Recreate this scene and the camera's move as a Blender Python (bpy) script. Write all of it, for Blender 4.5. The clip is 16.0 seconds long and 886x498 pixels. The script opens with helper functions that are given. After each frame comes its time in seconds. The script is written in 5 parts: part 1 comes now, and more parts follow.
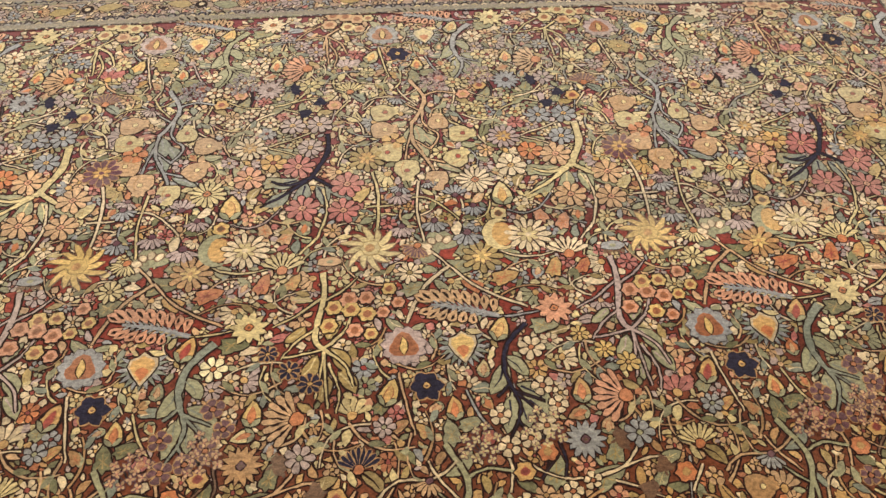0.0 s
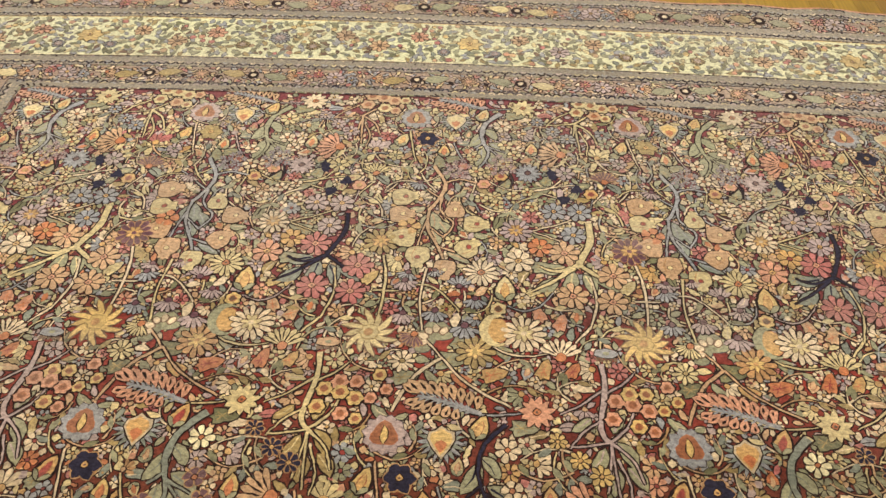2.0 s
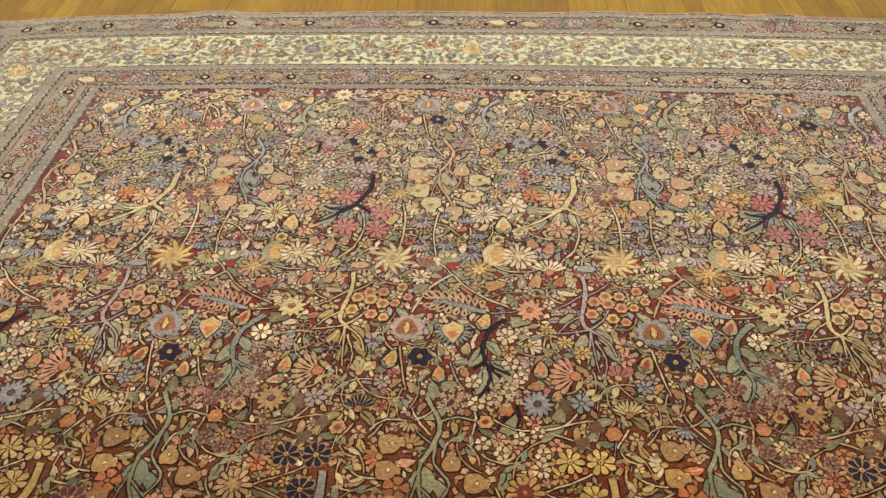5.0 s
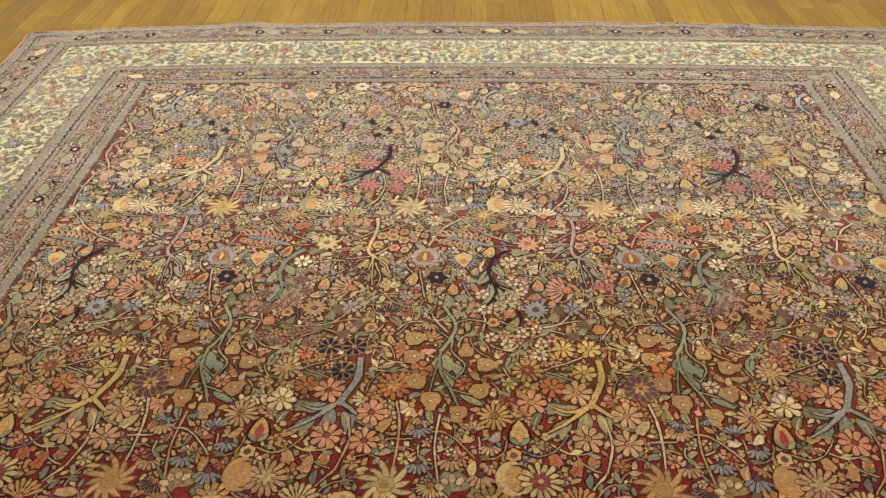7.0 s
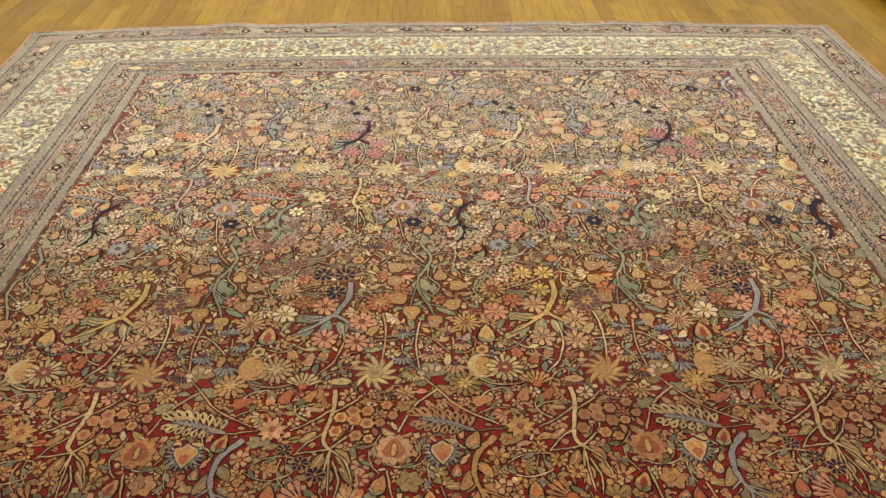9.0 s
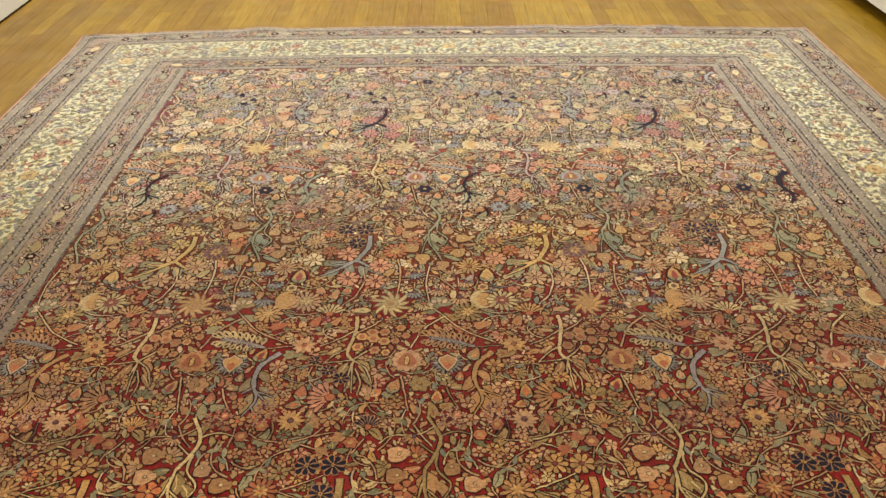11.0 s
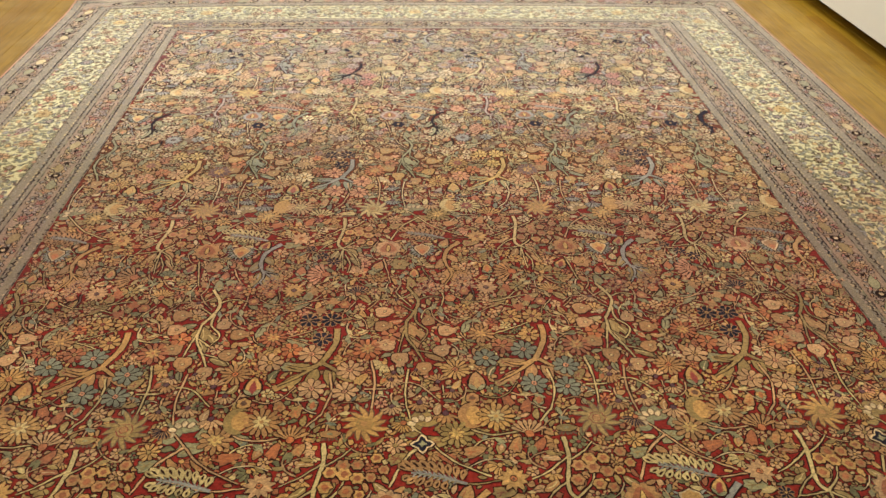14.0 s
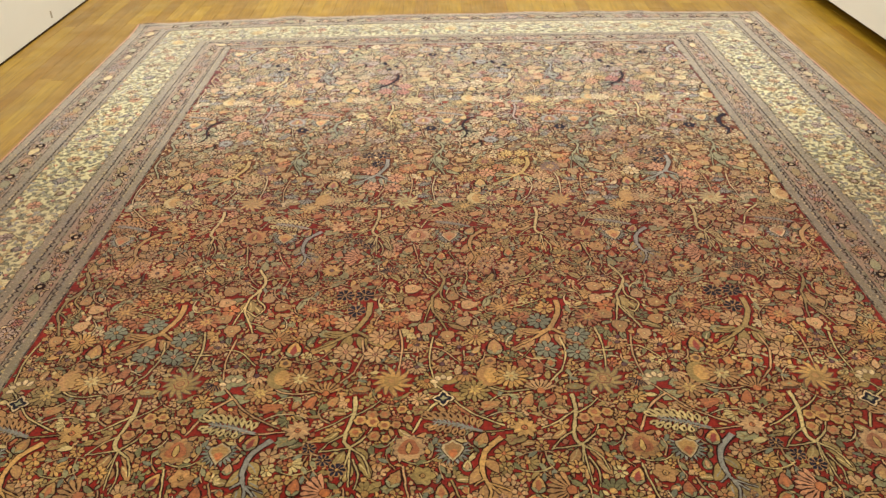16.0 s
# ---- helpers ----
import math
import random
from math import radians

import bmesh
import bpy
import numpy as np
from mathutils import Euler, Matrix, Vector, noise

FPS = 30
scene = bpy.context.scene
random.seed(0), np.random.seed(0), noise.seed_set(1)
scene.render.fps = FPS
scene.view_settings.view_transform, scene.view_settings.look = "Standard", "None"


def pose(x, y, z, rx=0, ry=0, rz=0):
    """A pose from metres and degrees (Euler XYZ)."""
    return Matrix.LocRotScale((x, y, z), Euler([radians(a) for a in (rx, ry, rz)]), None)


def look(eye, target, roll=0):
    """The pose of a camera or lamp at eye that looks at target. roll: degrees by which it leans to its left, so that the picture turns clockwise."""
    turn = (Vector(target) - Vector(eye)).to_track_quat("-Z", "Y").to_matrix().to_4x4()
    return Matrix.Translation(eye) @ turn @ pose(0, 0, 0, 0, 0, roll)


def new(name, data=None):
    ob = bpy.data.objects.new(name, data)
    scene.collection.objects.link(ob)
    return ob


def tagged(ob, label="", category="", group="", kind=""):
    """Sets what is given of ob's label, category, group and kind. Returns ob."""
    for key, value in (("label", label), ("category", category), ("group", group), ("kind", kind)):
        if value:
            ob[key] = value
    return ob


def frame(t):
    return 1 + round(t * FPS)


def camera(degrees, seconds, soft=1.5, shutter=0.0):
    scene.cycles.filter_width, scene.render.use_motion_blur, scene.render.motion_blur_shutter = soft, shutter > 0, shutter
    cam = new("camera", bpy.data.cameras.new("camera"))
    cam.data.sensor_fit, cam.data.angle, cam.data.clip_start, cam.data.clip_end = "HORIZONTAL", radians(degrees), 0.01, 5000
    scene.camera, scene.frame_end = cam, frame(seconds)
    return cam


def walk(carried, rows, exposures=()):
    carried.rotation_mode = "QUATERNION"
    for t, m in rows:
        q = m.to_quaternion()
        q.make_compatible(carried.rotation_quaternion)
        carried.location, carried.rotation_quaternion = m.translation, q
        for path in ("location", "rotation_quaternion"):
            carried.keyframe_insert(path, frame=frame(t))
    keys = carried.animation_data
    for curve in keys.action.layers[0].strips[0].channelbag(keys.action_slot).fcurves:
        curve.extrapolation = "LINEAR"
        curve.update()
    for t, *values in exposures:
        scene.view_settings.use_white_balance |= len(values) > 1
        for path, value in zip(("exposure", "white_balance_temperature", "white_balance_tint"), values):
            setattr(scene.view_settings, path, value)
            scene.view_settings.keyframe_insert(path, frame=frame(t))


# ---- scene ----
import collections
import functools

cam = camera(59.4, 16.0, soft=1.5)
PATH = [
    (0, (-0.137, -2.493, 1.356), (0.009, -1.231, -0.188), 1.8),
    (0.5, (-0.12, -2.424, 1.381), (0.021, -1.164, -0.166), 3.9),
    (1, (-0.083, -2.39, 1.412), (0.013, -1.116, -0.127), 3.6),
    (1.5, (-0.041, -2.405, 1.446), (-0.003, -1.095, -0.065), 2.9),
    (2, (0.018, -2.445, 1.477), (-0.011, -1.098, -0.001), 1.5),
    (2.5, (0.055, -2.481, 1.506), (-0.025, -1.106, 0.057), -1.2),
    (3, (0.033, -2.554, 1.525), (-0.068, -1.146, 0.108), -2.4),
    (3.5, (-0.006, -2.648, 1.524), (-0.079, -1.221, 0.124), -2.1),
    (4, (-0.012, -2.726, 1.517), (-0.045, -1.287, 0.129), -0.7),
    (4.5, (0.04, -2.85, 1.522), (0.005, -1.4, 0.144), -0.1),
    (5, (0.054, -2.976, 1.539), (-0.021, -1.515, 0.175), -1.0),
    (5.2, (0.05, -3.019, 1.539), (-0.04, -1.551, 0.183), -1.3),
    (7.3, (-0.014, -3.565, 1.56), (-0.052, -2.007, 0.307), -0.9),
    (7.5, (-0.029, -3.608, 1.56), (-0.073, -2.044, 0.314), -1.8),
    (8, (-0.08, -3.726, 1.558), (-0.077, -2.149, 0.328), -2.7),
    (8.5, (-0.084, -3.829, 1.577), (-0.042, -2.249, 0.351), 0.1),
    (9, (-0.023, -3.969, 1.58), (0.016, -2.374, 0.373), 0.3),
    (9.2, (-0.007, -4.023, 1.584), (0.014, -2.422, 0.386), 0.3),
    (11.3, (-0.007, -4.48, 1.613), (-0.004, -2.848, 0.457), -0.3),
    (11.5, (0.006, -4.527, 1.611), (-0.001, -2.895, 0.455), 0.1),
    (12, (0.015, -4.613, 1.614), (-0.012, -2.988, 0.448), 0.4),
    (12.5, (-0.025, -4.707, 1.611), (-0.048, -3.078, 0.451), -0.1),
    (13, (-0.071, -4.814, 1.607), (-0.043, -3.179, 0.455), -0.6),
    (13.5, (-0.09, -4.888, 1.595), (-0.005, -3.258, 0.439), 0.4),
    (14, (-0.063, -4.988, 1.618), (0.042, -3.362, 0.46), 1.3),
    (14.5, (-0.023, -5.116, 1.631), (0.056, -3.479, 0.484), 1.1),
    (15, (0.011, -5.211, 1.639), (0.044, -3.553, 0.521), 0.3),
    (15.5, (0.018, -5.245, 1.634), (0.017, -3.576, 0.532), -0.6),
    (16, (0.003, -5.276, 1.633), (-0.01, -3.608, 0.53), -1.1),
]
EXPOSURES = ((0.0, -0.38), (3.0, -0.41), (5.2, -0.40), (9.0, -0.18), (11.5, -0.06), (14.0, 0.03), (16.0, 0.12))
walk(cam, [(t, look(eye, target, roll)) for t, eye, target, roll in PATH], exposures=EXPOSURES)

# ---- light: warm ceiling panels over the rug, closed room ----
world = bpy.data.worlds.new("room_air")
scene.world = world
world.use_nodes = True
world.node_tree.nodes["Background"].inputs[0].default_value = (1.0, 0.93, 0.82, 1)
world.node_tree.nodes["Background"].inputs[1].default_value = 0.05
LAMPS = [(x, y) for x in (-1.5, 1.3) for y in (-4.0, -0.9, 1.6)]
LAMP_POWER = 64
for lx, ly in LAMPS:
    lamp = bpy.data.lights.new("ceiling_panel_light", "AREA")
    lamp.shape, lamp.size, lamp.size_y = "RECTANGLE", 1.1, 0.5
    lamp.energy, lamp.color = LAMP_POWER * (0.27 if ly < -3 else 1.0), (0.98, 0.97, 0.92)
    lo = new("ceiling_panel_light", lamp)
    lo.matrix_world = look((lx, ly, 3.05), (lx, ly, 0))


# ---- materials ----
def lin(r, g, b):
    return tuple((c / 255 / 12.92) if c / 255 <= 0.04045 else ((c / 255 + 0.055) / 1.055) ** 2.4 for c in (r, g, b)) + (1,)


class Nodes:
    def __init__(self, name):
        self.mat = bpy.data.materials.new(name)
        self.mat.use_nodes = True
        self.t = self.mat.node_tree
        self.bsdf = self.t.nodes["Principled BSDF"]

    def add(self, kind, **props):
        n = self.t.nodes.new(kind)
        for k, v in props.items():
            n.inputs[k].default_value = v
        return n

    def link(self, a, b):
        self.t.links.new(a, b)

    def mix(self, blend, fac, a, b):
        n = self.t.nodes.new("ShaderNodeMix")
        n.data_type, n.blend_type = "RGBA", blend
        for sock, v in ((n.inputs[0], fac), (n.inputs[6], a), (n.inputs[7], b)):
            if isinstance(v, (int, float, tuple)):
                sock.default_value = v
            else:
                self.link(v, sock)
        return n.outputs[2]

    def coords(self, scale=(1, 1, 1)):
        g = self.t.nodes.new("ShaderNodeNewGeometry")
        m = self.t.nodes.new("ShaderNodeMapping")
        m.inputs["Scale"].default_value = scale
        self.link(g.outputs["Position"], m.inputs["Vector"])
        return m.outputs["Vector"]

    def noise(self, scale, detail=3, stretch=(1, 1, 1)):
        n = self.add("ShaderNodeTexNoise", Scale=scale, Detail=detail)
        self.link(self.coords(stretch), n.inputs["Vector"])
        return n.outputs["Fac"]

    def ramp(self, fac, *stops):
        n = self.t.nodes.new("ShaderNodeValToRGB")
        e = n.color_ramp.elements
        while len(e) < len(stops):
            e.new(0.5)
        for el, (p, c) in zip(e, stops):
            el.position, el.color = p, c
        self.link(fac, n.inputs["Fac"])
        return n.outputs["Color"]

    def bump(self, height, strength, distance=0.002):
        n = self.add("ShaderNodeBump", Strength=strength, Distance=distance)
        self.link(height, n.inputs["Height"])
        self.link(n.outputs["Normal"], self.bsdf.inputs["Normal"])


def grey(v):
    return (v, v, v, 1)


def wool(name, dye, vary=0.3, bands=None, sheen=0.85, wear_sheen=0.42):
    """Hand-knotted wool: uneven dye lots and painted light in bands across the rug, worn patches with painted sheen,
    and knots.
    """
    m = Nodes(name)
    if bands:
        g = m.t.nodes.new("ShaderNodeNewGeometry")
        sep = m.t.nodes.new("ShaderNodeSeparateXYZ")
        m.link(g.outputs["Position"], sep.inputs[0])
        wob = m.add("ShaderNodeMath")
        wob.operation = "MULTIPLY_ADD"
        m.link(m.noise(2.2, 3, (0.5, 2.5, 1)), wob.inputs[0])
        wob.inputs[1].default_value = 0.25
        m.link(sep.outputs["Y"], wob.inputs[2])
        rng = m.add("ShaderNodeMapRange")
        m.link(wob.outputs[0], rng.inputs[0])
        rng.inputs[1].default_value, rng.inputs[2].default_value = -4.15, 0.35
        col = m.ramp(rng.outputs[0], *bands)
    else:
        col = dye
    lots = m.ramp(m.noise(1.6, 4, (0.35, 6, 1)), (0.25, grey(1 - vary)), (0.75, grey(1 + vary)))
    col = m.mix("MULTIPLY", 1.0, col, lots)
    # Dye-lot bands, with lighter and dimmer stretches of lighting painted into every dye.
    lot_light_spot = m.t.nodes.new("ShaderNodeSeparateXYZ")
    m.link(m.coords(), lot_light_spot.inputs[0])
    lot_light = m.add("ShaderNodeMath")
    lot_light.operation = "MULTIPLY_ADD"
    m.link(m.noise(1.4, 3, (0.5, 2, 1)), lot_light.inputs[0])
    lot_light.inputs[1].default_value = 0.5
    m.link(lot_light_spot.outputs["Y"], lot_light.inputs[2])
    lot_light_pos = m.add("ShaderNodeMapRange")
    m.link(lot_light.outputs[0], lot_light_pos.inputs[0])
    lot_light_pos.inputs[1].default_value, lot_light_pos.inputs[2].default_value = -4.25, 0.25
    col = m.mix("MULTIPLY", 1.0, col, m.ramp(lot_light_pos.outputs[0], (0.0, (1.06, 0.98, 0.80, 1)), (0.2, (1.04, 0.92, 0.76, 1)), (0.3, (0.92, 0.75, 0.64, 1)), (0.42, (0.82, 0.65, 0.60, 1)), (0.52, (0.88, 0.79, 0.70, 1)),
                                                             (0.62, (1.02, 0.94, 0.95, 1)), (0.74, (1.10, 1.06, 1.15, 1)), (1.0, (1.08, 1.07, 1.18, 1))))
    isl = m.t.nodes.new("ShaderNodeNewGeometry")
    tone = m.ramp(isl.outputs["Random Per Island"], (0, grey(0.78)), (1, grey(1.2)))
    col = m.mix("MULTIPLY", 1.0, col, tone)
    # Worn patches, with the far half's pale sheen mixed into their colour.
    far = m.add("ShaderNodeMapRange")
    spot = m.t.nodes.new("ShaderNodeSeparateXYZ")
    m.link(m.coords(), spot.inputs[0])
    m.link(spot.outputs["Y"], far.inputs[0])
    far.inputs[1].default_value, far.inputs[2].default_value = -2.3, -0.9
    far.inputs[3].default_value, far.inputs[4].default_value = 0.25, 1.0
    worn = m.ramp(m.noise(2.4, 5, (0.6, 2.4, 1)), (0.36, grey(0.04)), (0.72, grey(wear_sheen)))
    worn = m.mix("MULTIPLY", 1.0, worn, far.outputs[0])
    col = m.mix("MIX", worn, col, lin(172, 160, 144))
    tuft = m.noise(95, 3, (1, 1.5, 1))
    col = m.mix("MULTIPLY", 1.0, col, m.ramp(tuft, (0.3, (0.66, 0.62, 0.60, 1)), (0.5, (1.0, 1.0, 1.0, 1)), (0.7, (1.34, 1.30, 1.20, 1))))
    fine = m.noise(420, 2)
    col = m.mix("MULTIPLY", 1.0, col, m.ramp(fine, (0.3, grey(0.72)), (0.7, grey(1.22))))
    m.link(col, m.bsdf.inputs["Base Color"])
    m.bsdf.inputs["Roughness"].default_value = 0.95
    m.bsdf.inputs["Specular IOR Level"].default_value = 0.15
    m.bsdf.inputs["Sheen Weight"].default_value = sheen
    m.bsdf.inputs["Sheen Roughness"].default_value = 0.4
    m.bsdf.inputs["Sheen Tint"].default_value = (1.0, 0.95, 0.88, 1)
    m.bump(fine, 0.5, 0.0015)
    return m.mat


DYES = dict(
    outline=(26, 14, 14), ash=(74, 66, 66), navy=(34, 32, 50), ivory=(196, 178, 142), gold=(176, 140, 82), orange=(172, 104, 60),
    salmon=(186, 134, 102), pink=(160, 94, 86), sage=(132, 132, 100), teal=(110, 117, 102), slate=(132, 134, 132),
    olive=(142, 122, 72), tan=(178, 144, 104), purple=(84, 46, 58), yellow=(186, 158, 94), brown=(92, 62, 40),
    crimson=(128, 44, 36), lilac=(158, 140, 132), cream=(214, 204, 158), moss=(102, 102, 68), khaki=(184, 168, 118), sand=(160, 122, 76), rust=(150, 90, 54))
WOOL = {k: wool(k + "_wool", lin(*v), wear_sheen=0.03 if k in ("outline", "navy", "ash") else 0.42, sheen=0.06 if k in ("outline", "navy", "ash") else 0.85) for k, v in DYES.items()}
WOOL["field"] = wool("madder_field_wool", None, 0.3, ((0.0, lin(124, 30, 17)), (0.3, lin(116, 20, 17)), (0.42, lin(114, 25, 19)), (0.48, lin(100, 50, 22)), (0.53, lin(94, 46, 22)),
                                                       (0.59, lin(96, 34, 24)), (0.625, lin(126, 42, 30)), (0.65, lin(92, 32, 28)), (0.72, lin(100, 40, 46)), (0.9, lin(106, 50, 54)), (1.0, lin(120, 66, 72))), sheen=0.18, wear_sheen=0.16)
WOOL["outline"] = wool("dark_line_wool", None, 0.2, ((0.0, lin(46, 17, 11)), (0.45, lin(38, 15, 12)), (0.65, lin(30, 15, 14)), (0.8, lin(34, 20, 22)), (1.0, lin(42, 27, 29))), sheen=0.06, wear_sheen=0.03)
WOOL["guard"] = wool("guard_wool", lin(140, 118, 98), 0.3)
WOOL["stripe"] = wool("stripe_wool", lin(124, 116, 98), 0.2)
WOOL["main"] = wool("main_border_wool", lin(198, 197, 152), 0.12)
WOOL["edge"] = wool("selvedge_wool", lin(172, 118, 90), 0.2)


def plank_wood():
    m = Nodes("golden_oak_plank")
    info = m.t.nodes.new("ShaderNodeObjectInfo")
    col = m.ramp(info.outputs["Random"], (0.0, lin(128, 93, 12)), (0.35, lin(138, 104, 15)), (0.7, lin(152, 119, 25)), (1.0, lin(130, 92, 12)))
    grain = m.noise(9, 6, (9, 0.55, 1))
    col = m.mix("MULTIPLY", 1.0, col, m.ramp(grain, (0.3, grey(0.72)), (0.7, grey(1.16))))
    blot = m.noise(1.3, 3)
    col = m.mix("MULTIPLY", 1.0, col, m.ramp(blot, (0.3, grey(0.86)), (0.7, grey(1.1))))
    m.link(col, m.bsdf.inputs["Base Color"])
    m.link(m.ramp(m.noise(5, 4), (0.3, grey(0.32)), (0.7, grey(0.52))), m.bsdf.inputs["Roughness"])
    m.bsdf.inputs["Coat Weight"].default_value = 0.15
    m.bsdf.inputs["Coat Roughness"].default_value = 0.25
    m.bump(grain, 0.12, 0.001)
    return m.mat


def plain(name, rgb, rough=0.85, amount=0.06, scale=3.0):
    m = Nodes(name)
    col = m.mix("MULTIPLY", 1.0, lin(*rgb), m.ramp(m.noise(scale, 5), (0.3, grey(1 - amount)), (0.7, grey(1 + amount))))
    m.link(col, m.bsdf.inputs["Base Color"])
    m.bsdf.inputs["Roughness"].default_value = rough
    m.bump(m.noise(60, 3), 0.15, 0.002)
    return m.mat


WOOD = plank_wood()
SUBFLOOR = plain("dark_floor_joint", (112, 78, 26), 0.8)
PAINT = plain("white_wall_paint", (206, 202, 190), 0.8, 0.03, 1.2)
CEIL = plain("ceiling_paint", (226, 220, 206), 0.9)
# Brown that paints the shade in the gaps below the side walls.
GAP_SHADE = plain("gap_shade", (74, 52, 28), 0.95)
MARK = plain("grey_scuff", (150, 140, 120), 0.9)


# ---- mesh helpers ----
def part(name, bm, material, parent, label=""):
    me = bpy.data.meshes.new(name)
    bm.to_mesh(me)
    bm.free()
    for mt in material if isinstance(material, (list, tuple)) else [material]:
        me.materials.append(mt)
    ob = new(name, me)
    ob.parent = parent
    return tagged(ob, label)


def box_bm(x0, x1, y0, y1, z0, z1, bevel=0.0):
    bm = bmesh.new()
    bmesh.ops.create_cube(bm, size=1)
    for v in bm.verts:
        v.co = ((x0 + x1) / 2 + v.co.x * (x1 - x0), (y0 + y1) / 2 + v.co.y * (y1 - y0), (z0 + z1) / 2 + v.co.z * (z1 - z0))
    if bevel:
        bmesh.ops.bevel(bm, geom=list(bm.edges), offset=bevel, segments=1, affect="EDGES")
    return bm


jit = random.Random(11)


class Weave:
    """Flat tufted pieces, gathered into one mesh with a slot for each dye."""

    def __init__(self):
        self.v, self.f, self.m, self.slots = [], [], [], []

    def poly(self, pts, z, dye):
        if dye not in self.slots:
            self.slots.append(dye)
        n = len(self.v)
        j = 0.0009
        for p in pts:
            d = noise.noise_vector((p[0] * 75, p[1] * 75, 0.3))
            self.v.append((p[0] + d[0] * 0.0026 + jit.uniform(-j, j), p[1] + d[1] * 0.0026 + jit.uniform(-j, j), z))
        self.f.append(tuple(range(n, n + len(pts))))
        self.m.append(self.slots.index(dye))

    def shape(self, pts, z, dye, rim=0.0, rim_dye="outline"):
        if rim:
            self.poly(grow(pts, rim), z, rim_dye)
            z += 0.0003
        self.poly(pts, z, dye)

    def mesh(self, name):
        me = bpy.data.meshes.new(name)
        me.from_pydata(self.v, [], self.f)
        for s in self.slots:
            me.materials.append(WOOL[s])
        me.polygons.foreach_set("material_index", self.m)
        me.update()
        return me


def grow(pts, d):
    """The outline moved outwards by d."""
    out, n = [], len(pts)
    for i in range(n):
        ax, ay = pts[i - 1]
        bx, by = pts[(i + 1) % n]
        tx, ty = bx - ax, by - ay
        s = math.hypot(tx, ty) or 1
        out.append((pts[i][0] + ty / s * d, pts[i][1] - tx / s * d))
    return out


def place(pts, x=0.0, y=0.0, a=0.0, s=1.0):
    c, k = math.cos(a) * s, math.sin(a) * s
    return [(x + px * c - py * k, y + px * k + py * c) for px, py in pts]


def lobe(length, width, n=7, tip=0.5):
    """A petal or leaf from the origin along +x; tip below 0.5 is blunt."""
    top = []
    for i in range(1, n):
        t = i / n
        top.append((length * t, width / 2 * math.sin(math.pi * t ** (0.6 + tip)) ** (0.8 if tip < 0.7 else 0.62)))
    return [(0, 0)] + [(p[0], -p[1]) for p in top] + [(length, 0)] + top[::-1]


def ring(r, n, wave=0.0, lobes=0, turn=0.0):
    return [((r * (1 + wave * math.cos(lobes * (2 * math.pi * i / n)))) * math.cos(2 * math.pi * i / n + turn),
             (r * (1 + wave * math.cos(lobes * (2 * math.pi * i / n)))) * math.sin(2 * math.pi * i / n + turn)) for i in range(n)]


def ribbon(path, w0, w1):
    """A tapering stem along a path of points."""
    left, right = [], []
    n = len(path)
    for i, (x, y) in enumerate(path):
        ax, ay = path[max(i - 1, 0)]
        bx, by = path[min(i + 1, n - 1)]
        s = math.hypot(bx - ax, by - ay) or 1
        w = (w0 + (w1 - w0) * i / (n - 1)) / 2
        nx, ny = -(by - ay) / s * w, (bx - ax) / s * w
        left.append((x + nx, y + ny))
        right.append((x - nx, y - ny))
    return right + left[::-1]


def bend(p0, p1, sag, n=7):
    """Points from p0 to p1 on an arc that swings out sideways by sag."""
    dx, dy = p1[0] - p0[0], p1[1] - p0[1]
    out = []
    for i in range(n):
        t = i / (n - 1)
        k = 4 * sag * t * (1 - t)
        out.append((p0[0] + dx * t - dy * k, p0[1] + dy * t + dx * k))
    return out


RIM = 0.0039


# ---- motifs: each draws itself round (x, y) at height z ----
def flower(w, x, y, z, r, a, c, heart="gold", n=8, wide=0.5, tip=1.0, core=0.24, fine=6):
    """Petals drawn one by one, each in its own dark line, round a small heart."""
    rim = RIM * (0.62 if r > 0.024 else 0.55)
    room = max(0.0035, 2 * math.pi * 0.74 * r / n - 1.35 * rim)
    edge = "sand" if c in ("navy", "purple") else "outline"
    for i in range(n):
        k = 1.0 + 0.07 * math.sin(2.7 * i + 40 * r)
        shape = petal(r * k, room) if tip > 0.65 else lobe(r * k, room * 1.1, fine, tip)
        w.shape(place(shape, x, y, a + 2 * math.pi * i / n), z + 0.00002 * i, c, rim, edge)
    w.shape(place(ring(r * core * 0.85, 8, 0.1, 4, a), x, y), z + 0.0008, heart, 0.0022)
    if r > 0.03:
        w.poly(place(ring(r * core * 0.4, 6), x, y), z + 0.0014, "brown")


def petal(length, width):
    """A wedge with a rounded end, from the origin along +x."""
    top = ((0.18, 0.10), (0.5, 0.34), (0.78, 0.5), (0.94, 0.36))
    return [(length * p, -width * q) for p, q in top] + [(length, 0)] + [(length * p, width * q) for p, q in top[::-1]]


def double_flower(w, x, y, z, r, a, c, heart="gold", n=13):
    """Long petals round a second, shorter ring of another dye."""
    flower(w, x, y, z, r, a, c, heart, n, 4.4 / n, 0.75, 0.3)
    for i in range(7):
        w.shape(place(lobe(r * 0.5, r * 0.20, 5, 0.8), x, y, a + 0.3 + 2 * math.pi * i / 7), z + 0.0012 + 0.00002 * i, heart, 0.0024, "brown")
    w.poly(place(ring(r * 0.13, 7), x, y), z + 0.0018, c)


